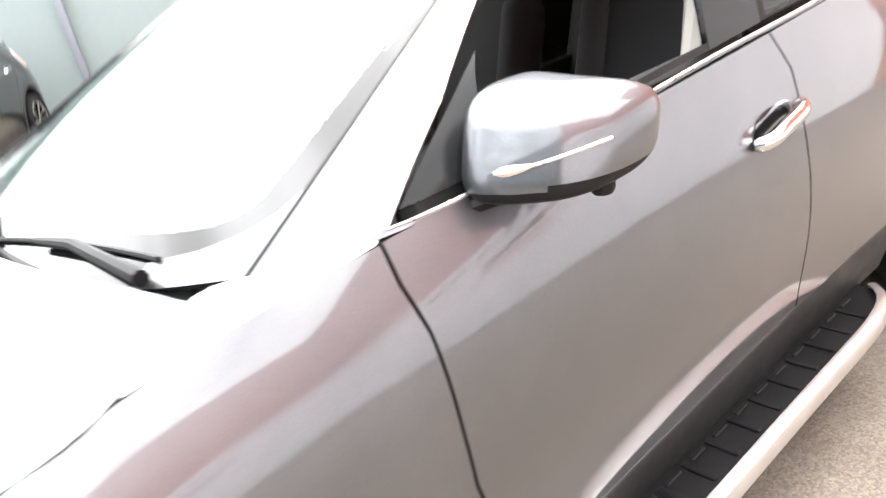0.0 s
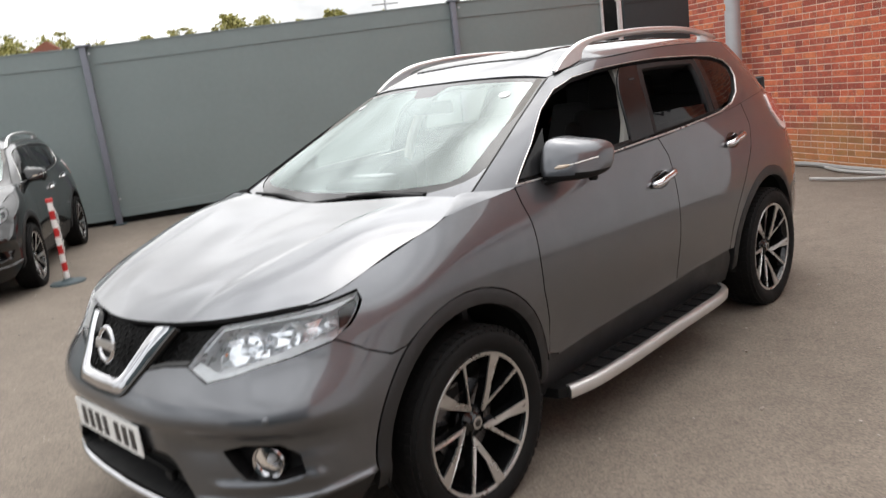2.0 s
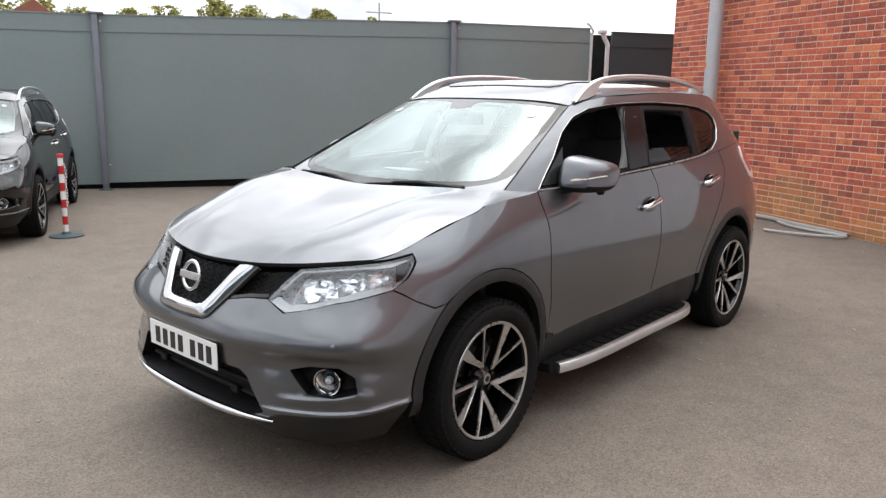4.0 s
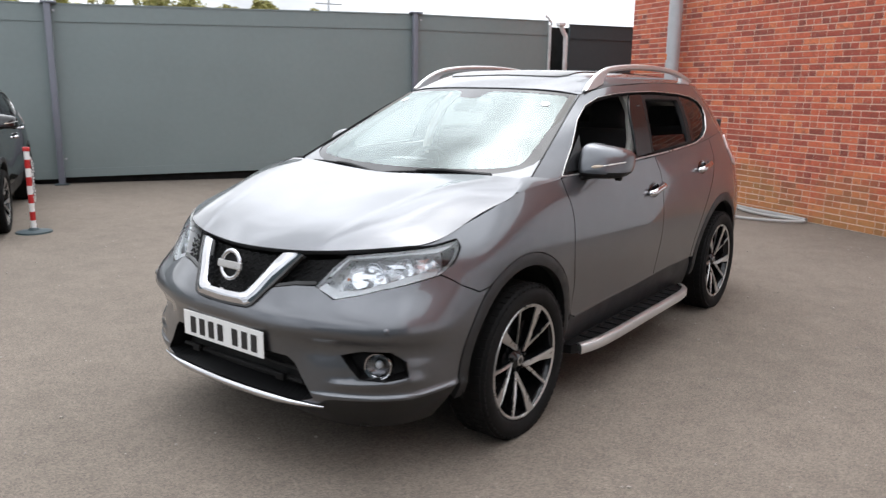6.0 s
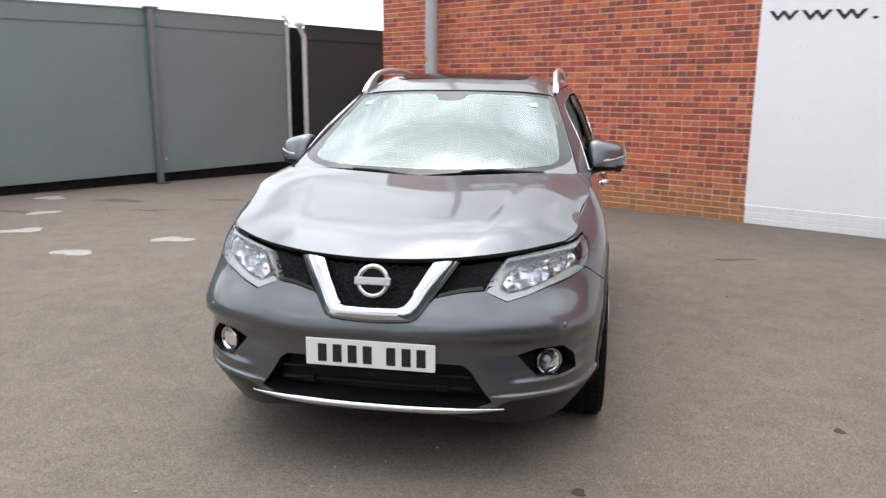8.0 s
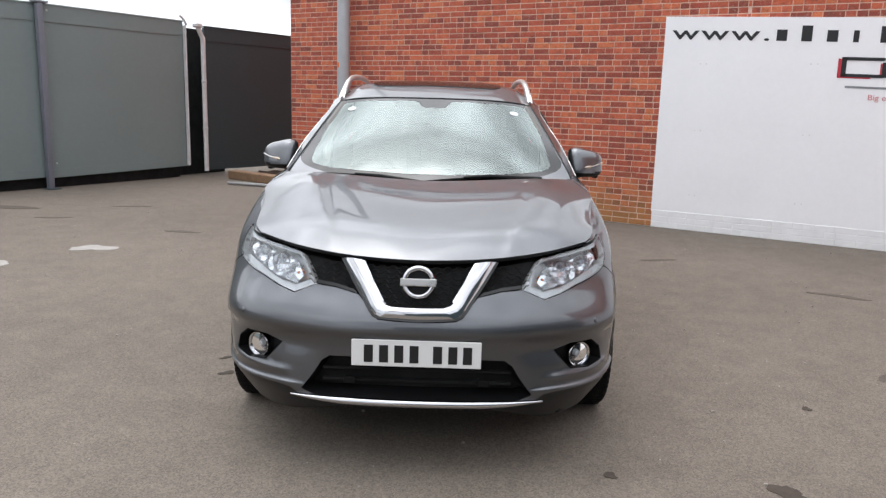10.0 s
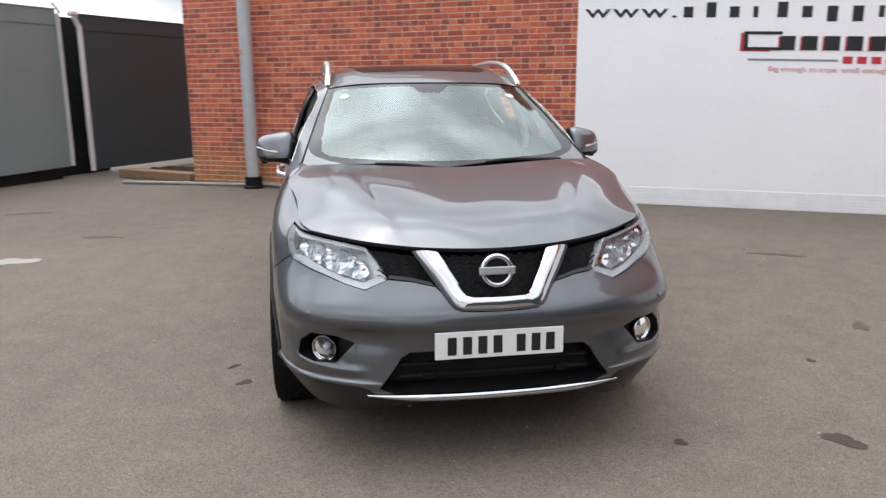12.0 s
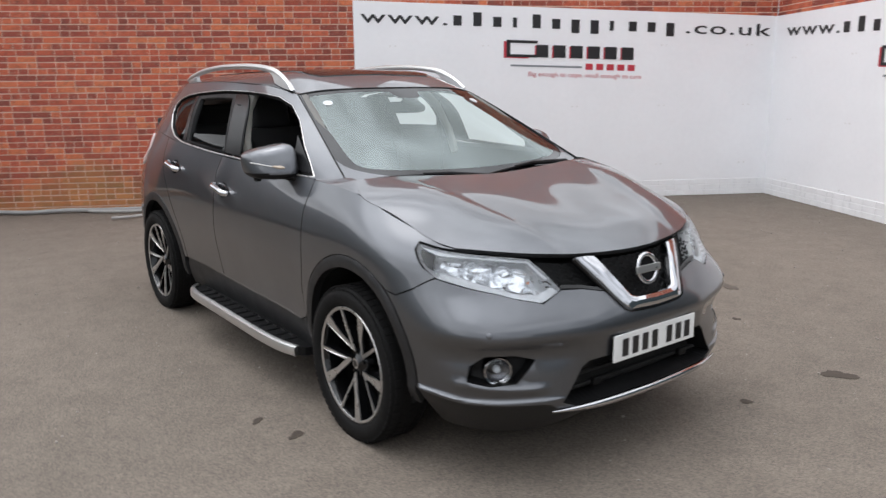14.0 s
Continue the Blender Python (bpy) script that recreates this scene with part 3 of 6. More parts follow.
def curve_loop(loop, n=60):
    """Rounds a closed outline into a smooth one."""
    p = np.asarray(loop, float)
    ext = np.concatenate([p[-3:], p, p[:3]])
    k = np.r_[0, np.cumsum(np.linalg.norm(np.diff(ext, axis=0), axis=1))]
    return spline_basis(k, np.linspace(k[3], k[-3], n, endpoint=False)) @ ext


def g_panel(sheet, loop, holes=(), step=0.035, off=0.0, rim=0.012, dome=0.0, dome_w=0.02, mirror=False, extra=None):
    """A piece of a sheet inside an outline (in u, v), with openings, a turned-in edge, and optionally a domed face."""
    loops = [resample(x, step) for x in (loop, *holes)]
    allp = np.concatenate(loops)
    edges, k = [], 0
    for lp in loops:
        edges += [(k + i, k + (i + 1) % len(lp)) for i in range(len(lp))]
        k += len(lp)
    lo, hi = loops[0].min(0), loops[0].max(0)
    gx, gy = np.meshgrid(np.arange(lo[0] + step / 2, hi[0], step), np.arange(lo[1] + step / 2, hi[1], step))
    g = np.c_[gx.ravel(), gy.ravel()]
    g = g[inside(g, loops)]
    g = g[edge_distance(g, loops) > 0.45 * step] if len(g) else g
    if extra is not None:
        kept = []
        for line in extra:
            x = np.asarray(line, float)
            ok = inside(x, loops) & (edge_distance(x, loops) > 0.003)
            last = None
            for q, good in zip(x, ok):
                if good:
                    if last is not None:
                        edges.append((len(allp) + last, len(allp) + len(kept)))
                    last = len(kept)
                    kept.append(q)
                else:
                    last = None
        x = np.array(kept)
        if len(g):
            near = np.min(np.linalg.norm(g[:, None] - x[None], axis=2), axis=1)
            g = g[near > 0.4 * step]
        g = np.concatenate([x, g])
    pts = np.concatenate([allp, g]) if len(g) else allp
    vs, _, fs, *_ = delaunay_2d_cdt([Vector(p) for p in pts], edges, [], 0, 1e-6)
    uv = np.array([v[:] for v in vs])
    fs = np.array([f[:] for f in fs])
    fs = fs[inside(uv[fs].mean(1), loops)]
    o = np.zeros(len(uv)) + off
    if dome:
        d = np.clip(edge_distance(uv, loops) / dome_w, 0, 1)
        o = o + dome * np.sqrt(np.clip(1 - (1 - d) ** 2, 0, 1))
    p = sheet.at(uv, o)
    nrm = sheet.normal(uv)
    faces = [tuple(f) for f in fs]
    ln = [] if dome else [nrm[i] for f in faces for i in f]
    if rim:
        count = {}
        for f in faces:
            for a, b in zip(f, f[1:] + f[:1]):
                count[(a, b)] = 1
        open_edges = [(a, b) for a, b in count if (b, a) not in count]
        ids = sorted({i for e in open_edges for i in e})
        at = {i: len(p) + q for q, i in enumerate(ids)}
        p = np.concatenate([p, p[ids] - nrm[ids] * rim])
        for a, b in open_edges:
            faces.append((b, a, at[a], at[b]))
            if not dome:
                ln += [(0, 0, 0)] * 4
    if mirror:
        p = p * (-1, 1, 1)
        if not dome:
            out, q = [], 0
            for f in faces:
                part_n = ln[q : q + len(f)]
                q += len(f)
                out += [(-x[0], x[1], x[2]) for x in part_n[::-1]]
            ln = out
        faces = [f[::-1] for f in faces]
    return (p, faces), (ln or None)


def panel(name, mat, parent, label="", **kw):
    geo, ln = g_panel(**kw)
    ob = part(name, geo, mat, parent, label, smooth=True, normals=ln, angle=50)
    if mat == M_PAINT and "dome" not in kw:
        # the turned-in edges are coloured near black for the shade in the shut lines
        ob.data.materials.append(M_RIM)
        ob.data.polygons.foreach_set("material_index", [int(len(f) == 4) for f in geo[1]])
    return ob

# ---- the yard ----
def ground_sheet():
    n = 60
    c = np.sinh(np.linspace(-4.6, 4.6, n + 1)) * 6.0
    v = [(x, y, 0.0) for x in c for y in c]
    f = [(i * (n + 1) + j, (i + 1) * (n + 1) + j, (i + 1) * (n + 1) + j + 1, i * (n + 1) + j + 1) for i in range(n) for j in range(n)]
    ob = part("ground", (np.array(v), f), M_ASPHALT)
    tagged(ob, "worn grey-brown asphalt yard with pale grit and small stains", "ground", kind="structure")


ground_sheet()

N_FACE, E_FACE = 5.37, 5.79  # faces of the two walls in the yard's axes
W_END, WALL_TOP = -6.12, 6.05


def brick_geo(w, h, d=0.02):
    c = 0.004
    return (
        np.array([(x, y, z) for y, i in ((d, 0.0), (c, 0.0), (0.0, c)) for x, z in ((i, i), (w - i, i), (w - i, h - i), (i, h - i))]),
        [(8, 9, 10, 11)] + [(k + a, k + b, k + b + 4, k + a + 4) for k in (0, 4) for a, b in ((0, 1), (1, 2), (2, 3), (3, 0))],
    )


def courses(length, z0, z1, rng, opening=None):
    """Brick places (x, z, width) of a wall: three stretcher courses to one of headers."""
    out, row = [], int(round(z0 / 0.075))
    while row * 0.075 < z1 - 0.01:
        z = row * 0.075
        w = 0.1125 if row % 4 == 3 else 0.225
        x = -w * (0.5 if row % 2 else 0.0) - (0.056 if row % 4 == 3 else 0)
        x -= rng.uniform(0, 0.03)
        w0 = w
        while x < length:
            w = w0 if rng.random() > 0.34 else 0.1125
            a, b = max(x, 0), min(x + w, length)
            if b - a > 0.04 and not (opening and opening(a, b, z)):
                out.append((a, z, b - a))
            x += w
        row += 1
    return out


def brick_wall(name, label, length, m, opening, near, mirror=False, top=WALL_TOP):
    """A mortar core with single bricks proud of it; the stretch nearest the camera is made of loose pieces."""
    rng = random.Random(5 if mirror else 3)
    core = g_box((length, 0.3, top), (length / 2, 0.1553, top / 2))
    wall = part(name, core, M_MORTAR, m=m)
    tagged(wall, label, "wall", kind="structure")
    verts, faces, k, cache = [], [], 0, {}
    for x, z, w in courses(length, 0.0, top, rng, opening):
        lean = rng.uniform(-0.002, 0.002)
        wb, hb = w - 0.008, 0.063
        key = round(wb, 3)
        if key not in cache:
            cache[key] = brick_geo(key, hb)
        if near(x, z) and key > 0.09:
            if isinstance(cache[key], tuple):
                geo = cache[key]
            mesh_key = ("mesh", key)
            if mesh_key not in cache:
                cache[mesh_key] = to_mesh("brick", geo, M_BRICK)
            b = new("brick", cache[mesh_key])
            b.parent = wall
            b.matrix_local = pose(x + 0.004, lean, z + 0.006, 0, rng.uniform(-0.5, 0.5), rng.uniform(-0.3, 0.3))
        else:
            v, f = cache[key]
            verts.append(v + (x + 0.004, lean, z + 0.006 + rng.uniform(-0.001, 0.001)))
            faces += [tuple(i + k for i in q) for q in f]
            k += len(v)
    rest = part("brick_courses", (np.concatenate(verts), faces), M_BRICK, wall)
    tagged(rest, kind="stuff")
    return wall


STEP_E, LOW_TOP, BOARD_EAST = 1.0, 4.5, 6.2  # the building is lower past the step; length of the side board
brick_wall(
    "wall_north", "red brick building wall, weathered, algae-stained along its foot", STEP_E - W_END, YARD @ pose(W_END, N_FACE, 0),
    lambda a, b, z: a > -W_END and z < 2.35, lambda x, z: 3.9 < x < 6.2 and z < 1.9,
)
brick_wall(
    "wall_north_low", "lower red brick building wall above a white board", E_FACE - STEP_E, YARD @ pose(STEP_E, N_FACE, 0),
    lambda a, b, z: z < 2.35, lambda x, z: False, True, LOW_TOP,
)
brick_wall(
    "wall_east", "red brick building wall above a white painted board", BOARD_EAST + 0.2, YARD @ pose(E_FACE, N_FACE, 0, 0, 0, -90),
    lambda a, b, z: a < BOARD_EAST and z < 2.25, lambda x, z: False, True, LOW_TOP,
)
# the brick wall's return at its free end, and plain walls that close the building off
ret = part("wall_return", g_box((0.3, 6.0, WALL_TOP), (0, 3.0, WALL_TOP / 2)), M_BRICK, m=YARD @ pose(W_END + 0.155, N_FACE + 0.32, 0))
tagged(ret, "red brick return of the building wall", "wall", kind="structure")


def bar(x0, x1, z0, z1, y=0.0, t=0.003):
    return g_box((x1 - x0, t, z1 - z0), ((x0 + x1) / 2, y, (z0 + z1) / 2))


def lettering(name, text, size, mat, parent, x, z, width=None, space=1.0, bold=0.0, shear=0.0):
    cu = bpy.data.curves.new(name, "FONT")
    cu.body, cu.size, cu.extrude, cu.space_character, cu.offset, cu.shear = text, size, 0.002, space, bold, shear
    cu.resolution_u = 3
    tmp = new(name, cu)
    bpy.context.view_layer.update()
    me = bpy.data.meshes.new_from_object(tmp.evaluated_get(bpy.context.evaluated_depsgraph_get()))
    bpy.data.objects.remove(tmp)
    xs = [v.co.x for v in me.vertices]
    k = width / (max(xs) - min(xs)) if width else 1.0
    for v in me.vertices:
        v.co = ((v.co.x - min(xs)) * k, v.co.z * -1, v.co.y)
    me.materials.clear()
    me.materials.append(mat)
    ob = new(name, me)
    ob.parent = parent
    ob.matrix_basis = pose(x, -0.0145, z)
    return tagged(ob, kind="stuff")


def letter_bars(text, x0, x1, base, xh, mat, parent):
    """Letter-sized plain strokes in place of a name: ascenders and descenders keep their lengths."""
    n = len(text)
    pitch = (x1 - x0) / n
    for i, ch in enumerate(text):
        a = x0 + i * pitch + pitch * 0.10
        b = a + pitch * 0.68
        top = base + xh * (1.38 if ch == "a" else 1.0)
        low = base - (xh * 0.38 if ch in "dp" else 0.0)
        thin = 0.5 if ch == "i" else 1.0
        geos = [bar(a, a + (b - a) * 0.62 * thin, low, top)]
        part("stroke", join(*geos), mat, parent, m=pose(0, -0.0145, 0))


def sign_board(label, length, m, drop):
    """White board over a painted plinth: web address, name mark, rule, red caption and slogan."""
    board = thing("sign_board", label, "sign", "dealer boards", m)
    top = g_prism([(0, 0.2), (length, 0.2), (length, 2.615 - drop * length / 5.77), (0, 2.615)], 0.024, pose(0, 0.012, 0, 90))
    part("panel", top, M_BOARD, board)
    for k in range(int(length / 1.22) + 1):
        for z in (0.45, 1.25, 2.05):
            for dx in (0.06, 0.13):
                if k * 1.22 + dx < length - 0.1:
                    part("screw_cap", g_lathe([(0.0001, -0.006), (0.009, -0.005), (0.011, 0)], 8, pose(k * 1.22 + dx + 0.4, -0.012, z, -90)), M_WHITE, board)
    return board


def sign_face(board, x, s):
    """The writing of one board, starting x metres along it, s times the first board's size."""
    q = 0.033  # fall of the writing along the board, metres per metre
    before = set(bpy.data.objects)
    lettering("address", "www.", 0.225 * s, M_INK, board, x, 2.35, 1.12 * s, 1.14, 0.0015)
    letter_bars("xaxiaxddixxp", x + 1.17 * s, x + 4.32 * s, 2.35, 0.125 * s, M_INK, board)
    lettering("address", ".co.uk", 0.225 * s, M_INK, board, x + 4.36 * s, 2.35, 1.22 * s, 1.10, 0.0015)
    # the name mark as plain blocks in its colours
    y0, y1 = 1.975, 2.19
    a = x + 1.90 * s
    part("mark", join(bar(a, a + 0.42 * s, y1 - 0.035, y1), bar(a, a + 0.05 * s, y0, y1), bar(a, a + 0.42 * s, y0, y0 + 0.035)), M_INK, board, m=pose(0, -0.0165, 0))
    part("mark_shade", join(bar(a - 0.035 * s, a, y0 - 0.01, y1 - 0.02), bar(a - 0.03 * s, a + 0.30 * s, y0 - 0.014, y0)), M_REDINK, board, m=pose(0, -0.0145, 0))
    for i in range(6):
        b = a + (0.40 + i * 0.235) * s
        g = [bar(b, b + 0.165 * s, y0 + 0.005, y1 - 0.05)]
        part("mark", join(*g), M_INK, board, m=pose(0, -0.0165, 0))
        part("mark_shade", bar(b - 0.018 * s, b, y0, y1 - 0.06), M_REDINK, board, m=pose(0, -0.0145, 0))
    part("rule", bar(x + 1.96 * s, x + 2.93 * s, 1.855, 1.878), M_GREYINK, board, m=pose(0, -0.0145, 0))
    for i in range(5):
        b = x + (2.98 + i * 0.146) * s
        part("caption_block", bar(b, b + 0.10 * s, 1.835, 1.915), M_REDINK, board, m=pose(0, -0.0145, 0))
    lettering("slogan", "Big enough to cope, small enough to care", 0.085 * s, M_PINKINK, board, x + 2.2 * s, 1.735, 1.56 * s)
    # tilt the writing along the board's fall
    for ob in set(bpy.data.objects) - before:
        m = Matrix.Identity(4)
        m[2][0] = -q
        ob.data.transform(ob.matrix_basis)
        ob.matrix_basis = Matrix.Identity(4)
        ob.data.transform(m)


north = sign_board("white board on the brick wall with black web address", E_FACE - 0.03, YARD @ pose(0.02, N_FACE - 0.018, 0), 0.19)
sign_face(north, 0.09, 1.0)
east = sign_board("white painted board on the side wall with black web address", BOARD_EAST, YARD @ pose(E_FACE - 0.018, N_FACE - 0.03, 0, 0, 0, -90), 0.0)
east.location.z -= 0.19
sign_face(east, 0.28, 1.0)


def high_sign():
    """A long white fascia board near the top of the brick wall."""
    ob = thing("fascia_sign", "white fascia board high on the brick wall with grey-green lettering bars", "sign", m=YARD @ pose(-4.6, N_FACE - 0.02, 5.1))
    part("panel", g_box((2.6, 0.03, 0.7), (1.3, 0.0, 0.35), 0.006), M_BOARD, ob)
    for i, h in enumerate((0.30, 0.42, 0.42)):
        part("letter_bar", g_box((0.20, 0.006, h), (0.35 + i * 0.3, -0.018, 0.40), 0.0), M_GREYINK, ob)
    part("letter_bar", g_box((1.1, 0.006, 0.07), (1.85, -0.018, 0.30), 0.0), M_GREYINK, ob)


high_sign()


def plinth(name, length, m):
    v, f, k = [], [], 0
    rng = random.Random(8)
    for x, z, w in courses(length, 0.0, 0.2, rng):
        g = brick_geo(w - 0.003, 0.0725, 0.03)
        v.append(g[0] + (x + 0.0015, 0.0, z + 0.0012))
        f += [tuple(i + k for i in q) for q in g[1]]
        k += len(g[0])
    core = g_box((length, 0.03, 0.22), (length / 2, 0.02, 0.11))
    ob = part(name, core, M_WHITEBRICK, m=m)
    tagged(ob, "white painted brick plinth under the board", "wall base", kind="structure")
    tagged(part("brick_courses", (np.concatenate(v), f), M_WHITEBRICK, ob), kind="stuff")


plinth("trim_north", E_FACE - 0.04, YARD @ pose(0.03, N_FACE - 0.035, 0))
plinth("trim_east", BOARD_EAST, YARD @ pose(E_FACE - 0.035, N_FACE - 0.04, 0, 0, 0, -90))


def fence_panel(n0, n1, e0, e1, z0a, z0b, top0, top1, mat, label):
    """One run of painted sheet hoarding with a folded top band and a bottom rail; its top falls from end to end."""
    length = math.hypot(n1 - n0, e1 - e0)
    m = YARD @ pose(e0, n0, 0, 0, 0, 90 - math.degrees(math.atan2(e1 - e0, n1 - n0)))
    ob = thing("fence", label, "fence", "hoarding panels", m)
    part("sheet", g_prism([(0, z0a), (length, z0b), (length, top1), (0, top0)], 0.04, pose(0, 0.04, 0, 90)), mat, ob)
    part("top_band", g_prism([(0, top0 - 0.235), (length, top1 - 0.235), (length, top1 + 0.012), (0, top0 + 0.012)], 0.012, pose(0, -0.0005, 0, 90)), mat, ob)
    part("bottom_rail", g_prism([(0, z0a - 0.01), (length, z0b - 0.01), (length, z0b + 0.12), (0, z0a + 0.12)], 0.012, pose(0, -0.0005, 0, 90)), mat, ob)
    part("cap", g_prism([(0, top0 + 0.013), (length, top1 + 0.013), (length, top1 + 0.032), (0, top0 + 0.032)], 0.075, pose(0, 0.052, 0, 90)), mat, ob)
    return ob


def fence_post(e, n, h):
    ob = thing("fence_post", "blue-grey square steel post bolted before the hoarding", "post", "fence posts", YARD @ pose(e, n, 0))
    part("post", g_box((0.085, 0.09, h), (0, 0, h / 2), 0.012, 2), M_POST, ob, smooth=True)
    part("base_plate", g_box((0.18, 0.20, 0.015), (0.03, 0, 0.0085), 0.003), M_FENCE_DARK, ob)
    part("top_bracket", g_box((0.13, 0.22, 0.03), (-0.01, 0.02, h + 0.012), 0.004), M_POST, ob)
    part("side_bolt", g_lathe([(0.0001, 0.02), (0.016, 0.018), (0.016, 0)], 8, pose(0.055, 0.085, h - 0.11, 0, 90)), M_GALV, ob)
    part("side_bolt", g_lathe([(0.0001, 0.02), (0.016, 0.018), (0.016, 0)], 8, pose(0.055, 0.085, 0.4, 0, 90)), M_GALV, ob)


def fence_e(n):
    return -8.62 + 0.028 * (n - 2.5)


def fence_top(n):
    return float(np.interp(n, [-9.0, -3.12, 2.62], [2.64, 2.66, 2.77]))


GREY = "grey painted sheet hoarding with a folded top band, gap beneath"
for a, b, za, zb in ((-20.5, -14.8, 0.06, 0.06), (-14.8, -9.0, 0.06, 0.06), (-9.0, -3.12, 0.06, 0.09), (-3.12, 2.62, 0.11, 0.19), (2.62, 5.30, 0.17, 0.22)):
    fence_panel(a + 0.004, b - 0.004, fence_e(a) - 0.08, fence_e(b) - 0.08, za, zb, fence_top(a), fence_top(b), M_FENCE, GREY)
for n in (-14.8, -9.0, -3.12, 2.62):
    fence_post(fence_e(n), n, fence_top(n) + 0.03)
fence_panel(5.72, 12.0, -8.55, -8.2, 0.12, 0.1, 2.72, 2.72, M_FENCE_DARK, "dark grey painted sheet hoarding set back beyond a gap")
fence_post(-8.0, 9.6, 2.7)
# unseen run past the side wall, added to darken the bumper's reflections
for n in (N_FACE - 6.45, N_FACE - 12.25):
    fence_panel(n, n - 5.79, E_FACE, E_FACE, 0.06, 0.06, 2.72, 2.72, M_FENCE_DARK, "unseen dark hoarding added beyond the side wall for reflections")
# black sheet added behind the hoarding's end, so the gap shows dark
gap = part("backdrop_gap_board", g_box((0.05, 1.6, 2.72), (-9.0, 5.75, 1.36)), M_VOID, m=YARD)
tagged(gap, "near-black sheet added for the dark of the hoarding's gap", "board", kind="structure")
# black sheet added behind the run; it paints the shade under the panels
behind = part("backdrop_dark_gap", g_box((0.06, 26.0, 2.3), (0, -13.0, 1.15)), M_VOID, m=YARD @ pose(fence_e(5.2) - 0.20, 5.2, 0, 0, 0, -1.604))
tagged(behind, "near-black sheet added for the shade under the hoarding", "bank", kind="structure")


def down_pipe():
    ob = thing("downpipe", "weathered white plastic downpipe with offset bend at the fence gap", "pipe", m=YARD @ pose(-8.35, 5.50, 0))
    path = [(0.02, -0.10, 2.72), (0.02, -0.09, 2.66), (0.0, -0.02, 2.56), (0, 0.02, 2.50), (0, 0.02, 2.4), (0, 0.02, 1.2), (0, 0.02, 0.12)]
    part("pipe", g_tube(path, 0.042, 10), M_PIPE, ob, smooth=True)
    part("hopper", g_box((0.13, 0.15, 0.08), (0.02, -0.11, 2.72), 0.02), M_PIPE, ob)
    for z in (0.9, 1.75):
        part("bracket", g_lathe([(0.044, -0.02), (0.052, -0.015), (0.052, 0.015), (0.044, 0.02)], 12, pose(0, 0.02, z)), M_PIPE, ob)
    edge = thing("fence_end_strip", "pale weathered edge strip closing the hoarding's end", "strip", m=YARD @ pose(-8.58, 5.31, 0))
    part("strip", g_box((0.07, 0.03, 2.5), (0, 0, 1.47), 0.006), M_PIPE, edge)
    part("finial", g_tube([(0.02, 0, 2.6), (0.02, 0.02, 2.75), (0.02, -0.05, 2.84), (0.02, -0.12, 2.88)], 0.022, 8), M_PIPE, edge, smooth=True)


down_pipe()


def lamp_column():
    ob = thing("lamp_column", "galvanised steel lamp column with a black base, before the brick wall", "lamp post", m=YARD @ pose(-4.86, 5.16, 0))
    part("column", g_lathe([(0.096, 0.16), (0.096, 2.4), (0.093, 4.2), (0.086, 8.3)], 28), M_GALV, ob, smooth=True)
    part("lamp_head", g_box((0.75, 0.22, 0.09), (-0.38, 0, 8.3), 0.03, 2), M_GALV, ob, smooth=True)
    part("base", g_lathe([(0.15, 0.0), (0.15, 0.03), (0.128, 0.05), (0.126, 0.175), (0.11, 0.18)], 28), M_BLACK, ob, smooth=True)
    part("label", g_lathe([(0.0975, 1.98), (0.0975, 2.06)], 40, pose(0, 0, 0, 0, 0, -120), 0.07), M_AMBER, ob)


lamp_column()


def base_cable():
    rng = random.Random(2)
    ob = thing("conduit", "grey and black cable conduit lying along the wall's foot", "cable", m=YARD)
    pts = [(-7.2, 4.95, 0.03), (-6.2, 5.12, 0.03), (-5.2, 5.26, 0.03)] + [(e, 5.28 + rng.uniform(-0.03, 0.03), 0.03 + rng.uniform(0, 0.012)) for e in np.arange(-4.6, -2.0, 0.45)]
    part("cable", g_tube(smooth_path(pts, 70), 0.028, 8), M_CABLE, ob, smooth=True)
    pts2 = [(-3.4, 5.24, 0.03), (-2.9, 5.15, 0.03), (-2.3, 5.2, 0.03), (-2.55, 4.85, 0.03), (-2.95, 4.62, 0.03)]
    loop = thing("loose_conduit", "loose end of grey conduit curling on the asphalt", "cable", m=YARD)
    part("cable", g_tube(smooth_path(pts2, 50), 0.018, 8), M_LOOSE, loop, smooth=True)
    sl = thing("timber_sleeper", "weathered brown timber sleeper lying at the wall's end", "timber", m=YARD @ pose(-7.05, 5.62, 0.0, 0, 0, -8))
    part("beam", g_box((1.7, 0.24, 0.15), (0, 0, 0.075), 0.012), M_TIMBER, sl)
    rng = random.Random(8)
    n = 14
    v = [((i / n - 0.5) * 1.7, (j / n - 0.5) * 0.9, 0.0 if i in (0, n) or j in (0, n) else 0.09 + rng.uniform(-0.025, 0.035)) for i in range(n + 1) for j in range(n + 1)]
    f = [(i * (n + 1) + j, (i + 1) * (n + 1) + j, (i + 1) * (n + 1) + j + 1, i * (n + 1) + j + 1) for i in range(n) for j in range(n)]
    bed = part("soil_bed", (np.array(v), f), M_SOIL, m=YARD @ pose(-7.02, 6.22, 0.002, 0, 0, -4), smooth=True)
    tagged(bed, "dark bare soil behind the timber sleeper", "soil")


base_cable()


